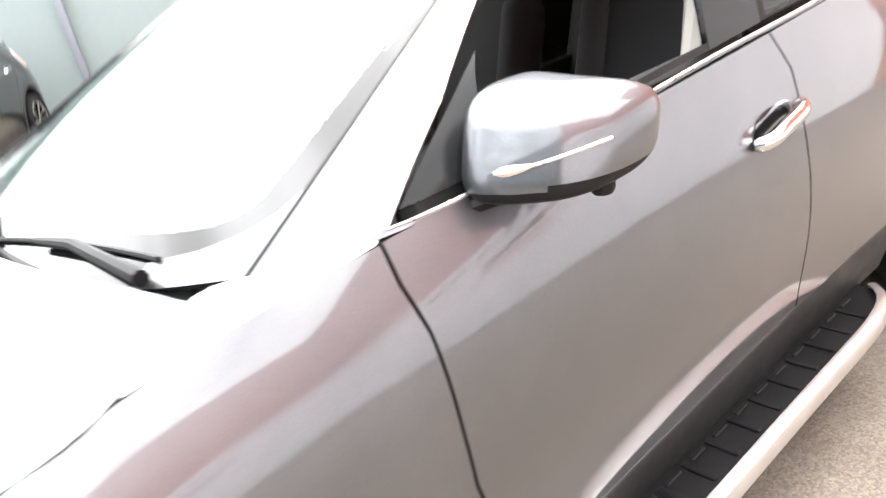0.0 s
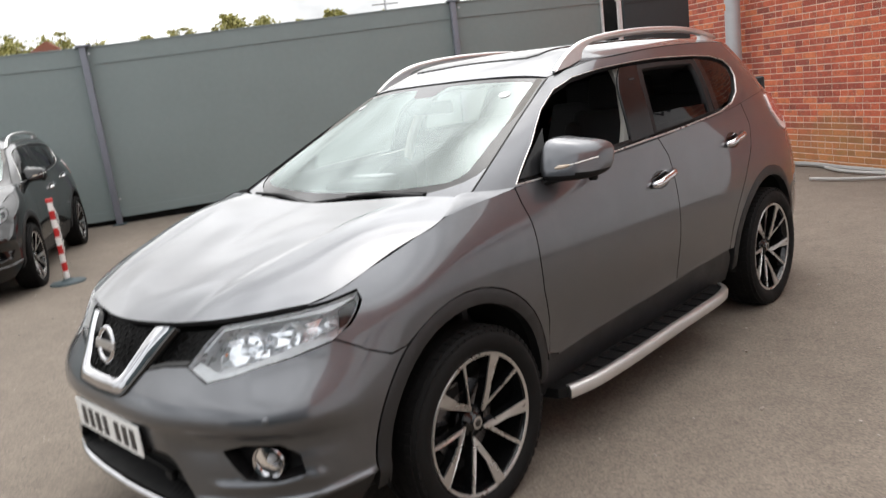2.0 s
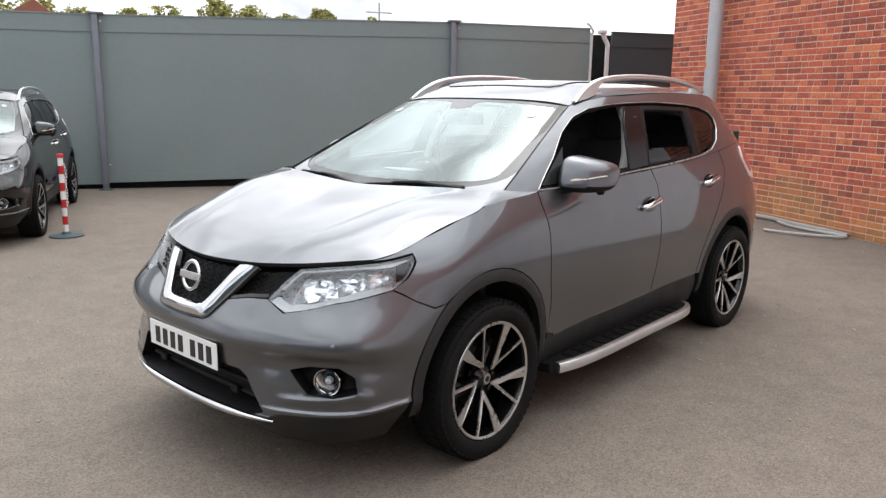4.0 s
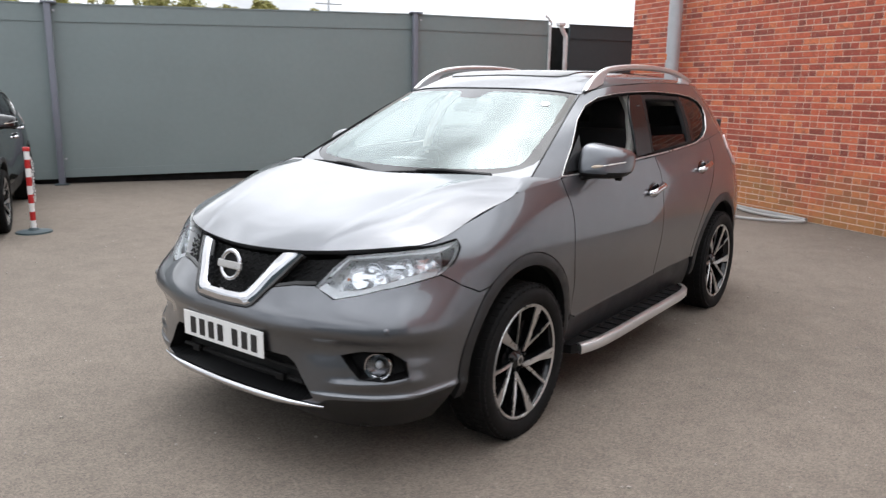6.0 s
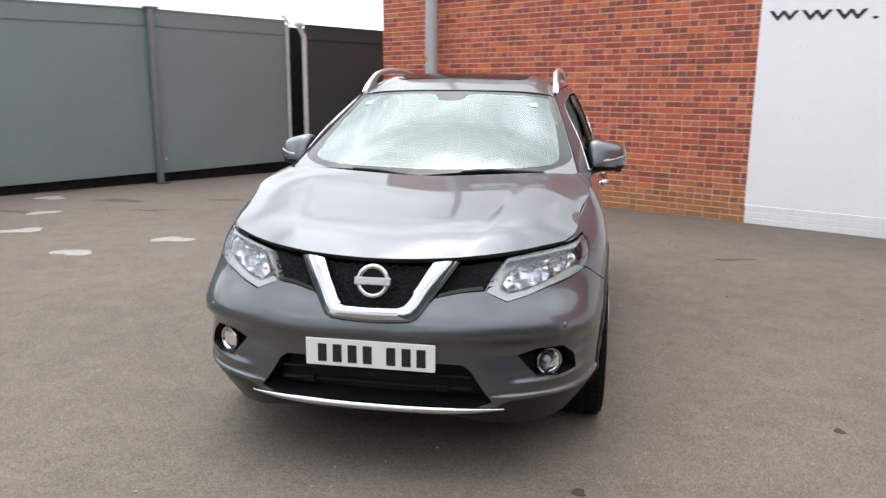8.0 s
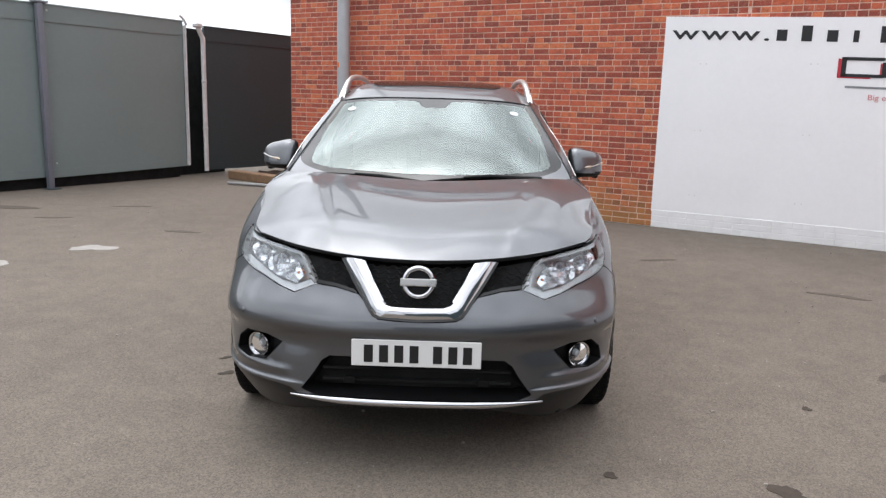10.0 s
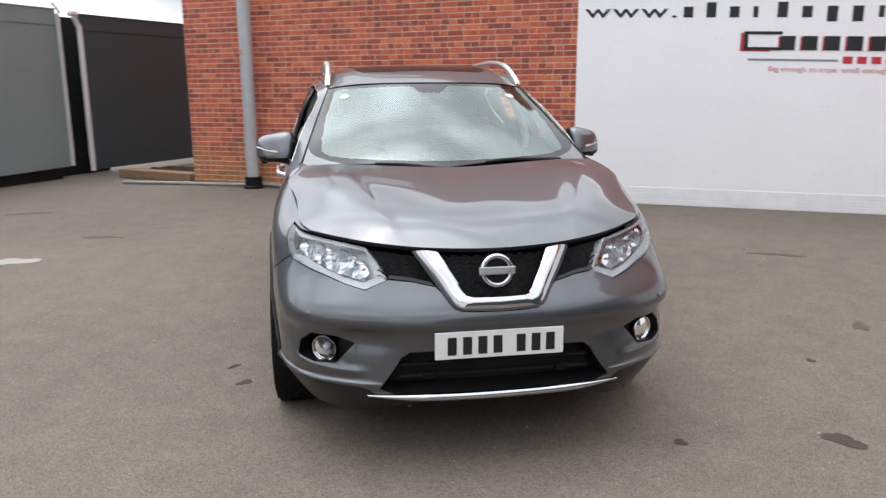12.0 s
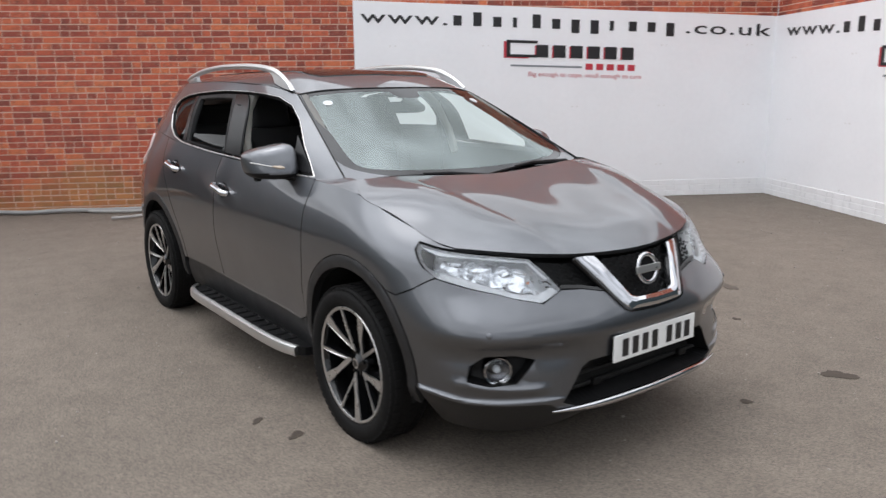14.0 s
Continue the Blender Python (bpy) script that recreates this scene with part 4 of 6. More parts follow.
def blot(rng, r, n=26, z=0.0, stretch=1.6):
    a = np.linspace(0, 2 * np.pi, n, endpoint=False)
    rad = r * (1 + 0.25 * np.sin(a * 2 + rng.uniform(0, 6)) + 0.18 * np.sin(a * 3 + rng.uniform(0, 6)) + np.array([rng.uniform(-0.12, 0.12) for _ in a]))
    return [(float(q * np.cos(t) * stretch), float(q * np.sin(t))) for q, t in zip(rad, a)]


def ground_marks():
    rng = random.Random(11)
    for x, y, r, turn in ((-3.40, 2.15, 0.15, 25), (-3.98, 1.35, 0.14, 20), (-5.27, 2.25, 0.16, 15), (-5.9, 3.4, 0.13, 40), (-6.7, 4.6, 0.16, 55)):
        ob = part("paint_splash", g_prism(blot(rng, r, stretch=1.25), 0.003), M_SPLASH, m=pose(x, y, 0.001, 0, 0, turn))
        tagged(ob, "dried splash of pale paint on the asphalt", "paint mark", "paint marks")
    for x, y, r, turn in ((1.524, -2.309, 0.058, 140), (0.82, -2.198, 0.022, 0), (-1.101, -1.148, 0.028, 10), (-1.179, -0.896, 0.022, 30), (1.0, -2.9, 0.02, 0), (2.0, -1.4, 0.02, 60)):
        ob = part("stain", g_prism(blot(rng, r, stretch=1.4), 0.002), M_STAIN, m=pose(x, y, 0.001, 0, 0, turn))
        tagged(ob, "small dark oily stain on the asphalt", "stain", "stains")
    for x, y, r, turn, long in ((-5.6, 4.6, 0.10, -8, 4.0), (-4.2, 5.0, 0.05, 5, 5.0), (-2.9, 3.2, 0.05, -5, 4.5), (-7.2, 5.3, 0.14, 12, 3.5), (-4.7, 3.9, 0.04, 15, 6.0), (-6.3, 3.4, 0.07, -12, 4.0), (3.4, 1.1, 0.05, -25, 4.0), (2.2, 2.4, 0.04, 10, 4.0), (2.7, -0.9, 0.035, 60, 3.0)):
        ob = part("worn_patch", g_prism(blot(rng, r, 44, stretch=long), 0.002), M_DAMP, m=pose(x, y, 0.001, 0, 0, turn))
        tagged(ob, "dark worn streak in the asphalt", "worn patch", "worn patches")
    v, f, k = [], [], 0
    for _ in range(900):
        r = rng.choice([0.003, 0.004, 0.005, 0.007])
        x, y = rng.uniform(-7, 7), rng.uniform(-5.5, 6)
        g = g_box((r * 2, r * 1.6, r), (0, 0, r / 2))
        g = xf(g, pose(x, y, 0, 0, 0, rng.uniform(0, 180)))
        v.append(g[0])
        f += [tuple(i + k for i in q) for q in g[1]]
        k += len(g[0])
    ob = part("grit", (np.concatenate(v), f), M_GRIT)
    tagged(ob, "scattered pale grit on the asphalt", "grit", kind="stuff")


ground_marks()


def bollard():
    ob = thing("warning_post", "red and white banded plastic post on a round rubber foot", "bollard", m=pose(-5.56, -0.44, 0))
    part("foot", g_lathe([(0.0001, 0.055), (0.04, 0.05), (0.06, 0.028), (0.17, 0.016), (0.175, 0.0)], 28), M_FENCE_DARK, ob, smooth=True)
    drop = [(0.03, 0, 0.80), (0.055, 0.01, 0.77), (0.06, 0.015, 0.6), (0.062, 0.015, 0.45), (0.05, 0.015, 0.34)]
    for k, q in enumerate(smooth_path(drop, 15)):
        part("chain_link", g_lathe([(0.011 + 0.0035 * math.cos(t), 0.0035 * math.sin(t)) for t in np.linspace(0, 2 * math.pi, 6)], 10, Matrix.Translation(q) @ pose(0, 0, 0, 90, 0, 90 * (k % 2))), M_WHITE, ob, smooth=True)
    h, n = 0.81, 9
    for i in range(n):
        z0 = 0.04 + i * h / n
        part("band", g_lathe([(0.027, z0), (0.027, z0 + h / n)], 18), M_RED if i % 2 else M_WHITE, ob, smooth=True)
    part("cap", g_lathe([(0.0275, 0.846), (0.035, 0.850), (0.035, 0.878), (0.030, 0.886), (0.0001, 0.888)], 18), M_RED, ob, smooth=True)


bollard()


def tree(x, y, h, r, seed):
    """A far spring tree: forked trunk, limbs, and a loose crown of leaf clumps that ends at height h."""
    rng = random.Random(seed)
    ob = thing("tree", "distant spring tree with thin yellow-green foliage", "tree", "distant trees", pose(x, y, 0))
    part("trunk", g_tube([(0, 0, 0), (0.1, 0.05, h * 0.4), (0, 0.1, h * 0.85)], [0.24, 0.17, 0.04], 8), M_BARK, ob, smooth=True)
    base = h - 1.7 * r
    tips, limbs = [], []
    for i in range(16):
        a, e = i * 2.4 + rng.uniform(-0.4, 0.4), rng.uniform(-0.35, 1.45)
        reach = r * rng.uniform(0.7, 1.0)
        end = np.array([reach * math.cos(a) * math.cos(e), reach * math.sin(a) * math.cos(e), base + 0.75 * r + 0.95 * reach * math.sin(e)])
        z0 = base + rng.uniform(-0.4, 0.4) * r
        limbs.append(g_tube([(0, 0, z0), tuple(end * 0.55 + np.array([0, 0, z0 * 0.45])), tuple(end)], [0.09, 0.05, 0.012], 5))
        tips += [end * rng.uniform(0.75, 1.0) + np.array([rng.gauss(0, 0.16 * r), rng.gauss(0, 0.16 * r), rng.gauss(0, 0.10 * r)]) for _ in range(5)]
    for i, limb in enumerate(limbs):
        part("limb", limb, M_BARK, ob)
    v, f, k = [], [], 0
    for _ in range(4200):
        p = rng.choice(tips) + np.array([rng.gauss(0, 0.11 * r) for _ in range(3)])
        p[2] = min(p[2], h)
        s = rng.uniform(0.09, 0.17)
        d1 = np.array([rng.gauss(0, 1) for _ in range(3)])
        d1 /= np.linalg.norm(d1)
        d2 = np.cross(d1, [rng.gauss(0, 1) for _ in range(3)])
        d2 /= np.linalg.norm(d2)
        v.append(np.array([p - d1 * s, p + d2 * s * 0.6, p + d1 * s, p - d2 * s * 0.6]))
        f.append((k, k + 1, k + 2, k + 3))
        k += 4
    part("crown", (np.concatenate(v), f), M_TREE, ob)


def backdrop_things():
    for i, (x, y, h, r) in enumerate((
        (-47.4, 28.3, 8.1, 1.5), (-46.0, 30.0, 7.9, 1.7), (-44.6, 32.2, 7.2, 1.1), (-42.6, 34.6, 7.6, 0.8), (-42.9, 33.9, 7.7, 0.7), (-40.5, 37.2, 7.2, 0.8),
        (-49.2, 25.4, 7.4, 1.6), (-50.4, 23.4, 7.2, 1.4), (-51.8, 20.2, 7.5, 1.6), (-52.8, 17.8, 7.8, 1.8), (-53.6, 15.2, 8.1, 2.0), (-54.6, 11.6, 8.0, 2.2), (-55.4, 7.6, 7.8, 2.2), (-56.0, 2.0, 7.6, 2.0),
    )):
        tree(x, y, h, r, i + 1)
    rf = thing("tiled_roof", "red clay gable roof beyond the hoarding", "roof", m=YARD @ pose(-30, -7.2, 0))
    part("gable", g_prism([(-0.6, 3.0), (0.6, 3.0), (0.6, 4.5), (0.1, 4.9), (-0.6, 4.5)], 0.8, pose(0, 0, 0, 90, 0, 90)), M_TILE, rf)
    for e, n, h in ((-24, -9.2, 9.0), (-22, 4.6, 4.6), (-26, -12.2, 10.0)):
        ml = thing("mast", "thin grey mast beyond the hoarding", "mast", "masts", YARD @ pose(e, n, 0))
        part("pole", g_lathe([(0.05, 0), (0.03, h)], 8), M_GALV, ml, smooth=True)
        part("cross_arm", g_box((0.04, 0.9, 0.04), (0, 0, h * 0.93)), M_GALV, ml)


backdrop_things()

# ---- the car ----
def fz(*pts):
    """Front outline points (x, z) as places on the lower body."""
    return [tuple(p) for p in body.find((0, 2), pts, True)]


def sz(*pts):
    """Flank outline points (y, z) as places on the lower body."""
    return [tuple(p) for p in body.find((1, 2), pts)]


def wz(*pts):
    """Outline points (y, z) on the window side."""
    return [tuple(p) for p in sides.find((1, 2), pts)]


def both(half):
    """A half outline from the middle round to the middle, closed over the other side."""
    h = [tuple(p) for p in half]
    return h + [(-u, v) for u, v in h[::-1] if u > 1e-4]


def arc(cy, cz, r, a0, a1, n=14):
    return [(cy + r * math.cos(radians(a0 + (a1 - a0) * i / n)), cz + r * math.sin(radians(a0 + (a1 - a0) * i / n))) for i in range(n + 1)]


AXLE_F, AXLE_R, HUB_Z = -1.318, 1.368, 0.341
ARCH_F, ARCH_R = -1.338, 1.352
LEFT_RIGHT = ((1, False), (-1, True))


def flip_geo(geo):
    v = np.asarray(geo[0], float) * (-1, 1, 1)
    return v, [tuple(f)[::-1] for f in geo[1]]


def on_side(geo, right):
    return flip_geo(geo) if right else geo


def wheel(car, x, y, right):
    """Tyre with cut tread, machined five-spoke alloy of paired arms, brake disc, cap and nuts."""
    w = thing("wheel", "", "", "")
    for key in list(w.keys()):
        del w[key]
    w.parent = car
    w.matrix_local = pose(x, y, HUB_Z, 0, 0, 0) @ (pose(0, 0, 0, 0, 90, 0) if not right else pose(0, 0, 0, 0, -90, 0))
    # local z points outwards from the car
    tyre_p = [(0.262, 0.085), (0.268, 0.098), (0.285, 0.108), (0.310, 0.112), (0.330, 0.106), (0.343, 0.094), (0.349, 0.080), (0.352, 0.05), (0.353, 0.0), (0.352, -0.05), (0.349, -0.08), (0.330, -0.106), (0.29, -0.11), (0.262, -0.09)]
    part("tyre", g_lathe(tyre_p, 64), M_RUBBER, w, "black road tyre with grooved tread", smooth=True, angle=60)
    blocks = []
    for i in range(60):
        for z, wd, sk in ((0.074, 0.030, 7), (0.035, 0.026, -9), (-0.01, 0.026, 9), (-0.055, 0.03, -7)):
            b = xf(g_box((0.006, 0.030, wd), (0.3525, 0, 0)), pose(0, 0, 0, sk, 0, 0))
            blocks.append(xf(b, pose(0, 0, z, 0, 0, i * 6 + (3 if z > 0 else 0))))
        blocks.append(xf(g_box((0.016, 0.026, 0.006), (0.3345, 0, 0.101)), pose(0, 0, 0, 0, 0, i * 6)))
    part("tread", join(*blocks), M_RUBBER, w)
    rim_p = [(0.262, 0.088), (0.264, 0.094), (0.258, 0.097), (0.248, 0.094), (0.243, 0.084), (0.236, 0.03), (0.225, -0.06), (0.24, -0.09)]
    part("rim", g_lathe(rim_p, 64), M_BLACKGLOSS, w, smooth=True)
    part("rim_lip", g_lathe([(0.263, 0.0945), (0.2605, 0.0985), (0.2515, 0.0975), (0.2485, 0.0950)], 64), M_MACHINED, w, "bright machined rim lip", smooth=True)
    part("brake_disc", g_lathe([(0.0001, 0.0), (0.15, 0.0), (0.15, -0.02), (0.0001, -0.02)], 40), M_FOGBOWL, w, smooth=True)
    part("barrel_back", g_lathe([(0.0001, -0.06), (0.235, -0.06)], 32), M_VOID, w)
    part("hub", g_lathe([(0.0001, 0.066), (0.028, 0.066), (0.034, 0.058), (0.052, 0.050), (0.060, 0.042), (0.062, 0.03), (0.05, 0.0)], 32), M_BLACKGLOSS, w, smooth=True)
    part("centre_cap", join(g_lathe([(0.0001, 0.070), (0.018, 0.070), (0.024, 0.069), (0.024, 0.066)], 20)), M_CHROME, w, smooth=True)
    part("centre_disc", g_lathe([(0.0001, 0.0712), (0.014, 0.0712), (0.014, 0.069)], 16), M_BLACKGLOSS, w)

    def polar(r, a):
        return (r * math.cos(radians(a)), r * math.sin(radians(a)))

    def lift(geo):
        v = np.asarray(geo[0], float).copy()
        r = np.hypot(v[:, 0], v[:, 1])
        v[:, 2] += 0.052 + 0.040 * np.clip((r - 0.06) / 0.19, 0, 1) ** 0.7
        return v, geo[1]

    for i in range(5):
        a = 66 + 72 * i + (-90 if right else 90)
        thick = [polar(0.255, a - 5.2), polar(0.255, a + 6.0), polar(0.19, a + 4.0), polar(0.125, a - 2.0), polar(0.075, a - 12), polar(0.050, a - 32), polar(0.064, a - 38), polar(0.098, a - 22), polar(0.15, a - 9)]
        thin = [polar(0.255, a - 35.5), polar(0.255, a - 32.3), polar(0.15, a - 30.2), polar(0.070, a - 22), polar(0.056, a - 33)]
        part("spoke", lift(g_prism(thick, 0.006)), M_MACHINED, w, "machined bright spoke face")
        part("spoke", lift(g_prism(thin, 0.006)), M_MACHINED, w, "machined bright spoke face")
        part("spoke_side", xf(lift(g_prism(thick, 0.034)), pose(0, 0, -0.0355)), M_BLACKGLOSS, w)
        part("spoke_side", xf(lift(g_prism(thin, 0.034)), pose(0, 0, -0.0355)), M_BLACKGLOSS, w)
        n = g_lathe([(0.0001, 0.010), (0.007, 0.010), (0.009, -0.02)], 6, pose(*polar(0.050, a + 24), 0.052))
        part("wheel_nut", n, M_BLACKGLOSS, w, smooth=True)
    return w


def seat(car, x, y):
    s = part("seat", xf(g_box((0.50, 0.52, 0.16), (0, 0, 0), 0.06, 3), pose(x, y, 0.68, 6)), M_CLOTH, car, "charcoal cloth bucket seat", smooth=True)
    part("backrest", xf(g_box((0.46, 0.13, 0.62), (0, 0, 0.31), 0.055, 3), pose(x, y + 0.24, 0.70, -20)), M_CLOTH, s, smooth=True)
    for dx in (-0.2, 0.2):
        part("cushion_bolster", xf(g_box((0.13, 0.50, 0.12), (0, 0, 0), 0.05, 3), pose(x + dx, y, 0.74, 6)), M_CLOTH, s, smooth=True)
        part("back_bolster", xf(g_box((0.10, 0.16, 0.50), (0, 0, 0.30), 0.045, 3), pose(x + dx, y + 0.22, 0.70, -20)), M_CLOTH, s, smooth=True)
    part("headrest", xf(g_box((0.27, 0.11, 0.19), (0, 0, 0), 0.05, 3), pose(x, y + 0.46, 1.375, -14)), M_CLOTH, s, smooth=True)
    for dx in (-0.06, 0.06):
        part("headrest_post", g_tube([(x + dx, y + 0.44, 1.24), (x + dx, y + 0.455, 1.32)], 0.007, 8), M_CHROME, s)


def interior(car):
    d = part("dashboard", join(
        xf(g_box((1.36, 0.46, 0.16), (0, 0, 0), 0.06, 3), pose(0, -0.88, 1.005, -7)),
        g_box((1.34, 0.34, 0.30), (0, -0.82, 0.84), 0.05, 2),
        xf(g_box((0.34, 0.24, 0.10), (-0.37, -0.66, 1.06), 0.04, 3), pose(0, 0, 0)),
        g_box((0.30, 0.06, 0.22), (0, -0.64, 0.92), 0.02, 2),
        g_box((0.24, 0.9, 0.22), (0, -0.2, 0.62), 0.04, 2),
    ), M_TRIM, car, "dark soft dashboard and console", smooth=True)
    part("top_pad", xf(g_box((1.30, 0.30, 0.02), (0, 0, 0), 0.008), pose(0, -1.02, 1.075, -5)), M_TRIM, d)
    sw = part("steering_wheel", xf(join(
        g_lathe([(0.185 + 0.015 * math.cos(t), 0.015 * math.sin(t)) for t in np.linspace(0, 2 * math.pi, 9)], 40),
        g_box((0.14, 0.11, 0.05), (0, 0, -0.01), 0.02, 2), g_box((0.34, 0.035, 0.02), (0, 0.01, -0.01), 0.006), g_box((0.04, 0.17, 0.02), (0, -0.09, -0.01), 0.006),
    ), pose(-0.37, -0.44, 1.0, 66)), M_TRIM, car, "black three-spoke steering wheel", smooth=True)
    part("gauge_binnacle", g_box((0.30, 0.10, 0.09), (-0.37, -0.57, 1.08), 0.03, 2), M_BLACKGLOSS, car, smooth=True)
    for x in (0.37, -0.37):
        seat(car, x, 0.12)
    rs = part("rear_seat", g_box((1.24, 0.50, 0.18), (0, 0.98, 0.66), 0.06, 3), M_CLOTH, car, "charcoal cloth rear bench", smooth=True)
    part("backrest", xf(g_box((1.24, 0.14, 0.60), (0, 0, 0.30), 0.05, 3), pose(0, 1.22, 0.72, -22)), M_CLOTH, rs, smooth=True)
    for x in (-0.4, 0, 0.4):
        part("headrest", g_box((0.25, 0.10, 0.17), (x, 1.47, 1.34), 0.04, 3), M_CLOTH, rs, smooth=True)
    part("floor_pan", g_box((1.50, 3.7, 0.04), (0, 0.15, 0.36), 0.01), M_TRIM, car)
    part("bulkhead", g_box((1.40, 0.05, 0.72), (0, -1.13, 0.68), 0.01), M_TRIM, car)
    geo, ln = g_panel(roof, both([(0.0, 0.06), (roof.lu - 0.03, 0.06), (roof.lu - 0.03, roof.lv - 0.05), (0.0, roof.lv - 0.05)]), (), 0.12, -0.045, 0.0)
    part("headliner", (geo[0], [f[::-1] for f in geo[1]]), M_CREAM, car, "pale grey headliner", smooth=True)
    for sgn, right in LEFT_RIGHT:
        part("door_card", on_side(join(g_box((0.05, 1.0, 0.68), (0.775, -0.33, 0.825), 0.02), g_box((0.05, 1.0, 0.70), (0.775, 0.72, 0.86), 0.02)), right), M_TRIM, car)
        pil = [(0.745, 0.03, 1.10), (0.735, 0.09, 1.25), (0.68, 0.16, 1.42), (0.60, 0.22, 1.52)]
        part("pillar_trim", on_side(g_tube(pil, 0.028, 8), right), M_CREAM, car, "pale grey door pillar trim", smooth=True)
        part("seat_belt", on_side(g_box((0.012, 0.045, 0.5), (0.72, 0.18, 1.2)), right), M_INK, car)
        fp = [(0.70, -1.02, 1.10), (0.655, -0.80, 1.235), (0.61, -0.56, 1.37), (0.56, -0.33, 1.48)]
        part("front_pillar_trim", on_side(g_tube(fp, 0.03, 8), right), M_PILLAR, car, smooth=True)
    part("rear_wall", g_box((1.30, 0.04, 0.75), (0, 1.98, 0.95), 0.01), M_TRIM, car)
    mir = part("interior_mirror", g_box((0.24, 0.025, 0.065), (0, -0.44, 1.425), 0.012, 2), M_BLACK, car, smooth=True)
    part("sensor_pod", xf(g_box((0.11, 0.10, 0.035), (0, 0, 0), 0.012, 2), pose(0, -0.54, 1.438, 27)), M_BLACK, mir, smooth=True)


def mirror_housing(car, right):
    c = np.array([0.908, -0.620, 1.184])

    def shell(keep, grow=1.0):
        nu, nv = 40, 20
        v, f = [], []
        for j in range(nv + 1):
            b = -math.pi / 2 + math.pi * j / nv
            for i in range(nu):
                a = 2 * math.pi * i / nu

                def pw(t, e):
                    return math.copysign(abs(t) ** e, t)

                x = pw(math.cos(b), 0.5) * pw(math.cos(a), 0.45)
                y = pw(math.cos(b), 0.6) * pw(math.sin(a), 0.7)
                z = pw(math.sin(b), 0.55)
                q = np.array([x * 0.108, y * 0.088, z * 0.080]) * grow
                q[1] = min(q[1], 0.055)
                q[2] *= 1.0 - 0.16 * x
                q[2] += -0.012 * x
                q[1] += q[0] * 0.55 + 0.03 * x * x
                q[1] += 0.34 * q[2]
                v.append(c + q)
        for j in range(nv):
            for i in range(nu):
                k = (j * nu + i, j * nu + (i + 1) % nu, (j + 1) * nu + (i + 1) % nu, (j + 1) * nu + i)
                zc = np.mean([v[q][2] for q in k]) - c[2]
                if keep(zc):
                    f.append(k)
        return np.array(v), f

    body_m = part("door_mirror", on_side(shell(lambda z: z > -0.048), right), M_PAINT, car, "grey painted door mirror", smooth=True, angle=60)
    part("lower_shell", on_side(shell(lambda z: z <= -0.040, 0.988), right), M_BLACK, body_m, smooth=True)
    arm = [(0.80, -0.72, 1.10), (0.835, -0.70, 1.112), (0.87, -0.67, 1.120), (0.916, -0.625, 1.122)]
    part("arm", on_side(g_tube(arm, [0.032, 0.028, 0.026, 0.022], 10, 0.65), right), M_BLACK, body_m, smooth=True)
    part("camera_pod", on_side(g_lathe([(0.0001, -0.018), (0.016, -0.017), (0.02, -0.008), (0.02, 0.012)], 14, pose(0.971, -0.590, 1.112)), right), M_BLACK, body_m, smooth=True)
    strip = [(0.886, -0.725, 1.164), (0.936, -0.695, 1.171), (0.976, -0.657, 1.180), (1.010, -0.604, 1.188)]
    part("turn_lamp", on_side(g_tube(smooth_path(strip, 16), 0.0034, 8, 0.9), right), M_MACHINED, body_m, "clear turn lamp strip with chrome edge", smooth=True)
    part("turn_lens", on_side(g_tube(smooth_path(strip, 16)[:6], [0.003, 0.0085, 0.0095, 0.008, 0.006, 0.0035], 8, 0.9), right), M_TURN, body_m, "clear amber-tinted turn lamp lens", smooth=True)
    part("mirror_glass", on_side(xf(g_box((0.17, 0.004, 0.10), (0, 0, 0), 0.002), pose(0.911, -0.550, 1.176, 0, 0, 29)), right), M_CHROME, body_m)


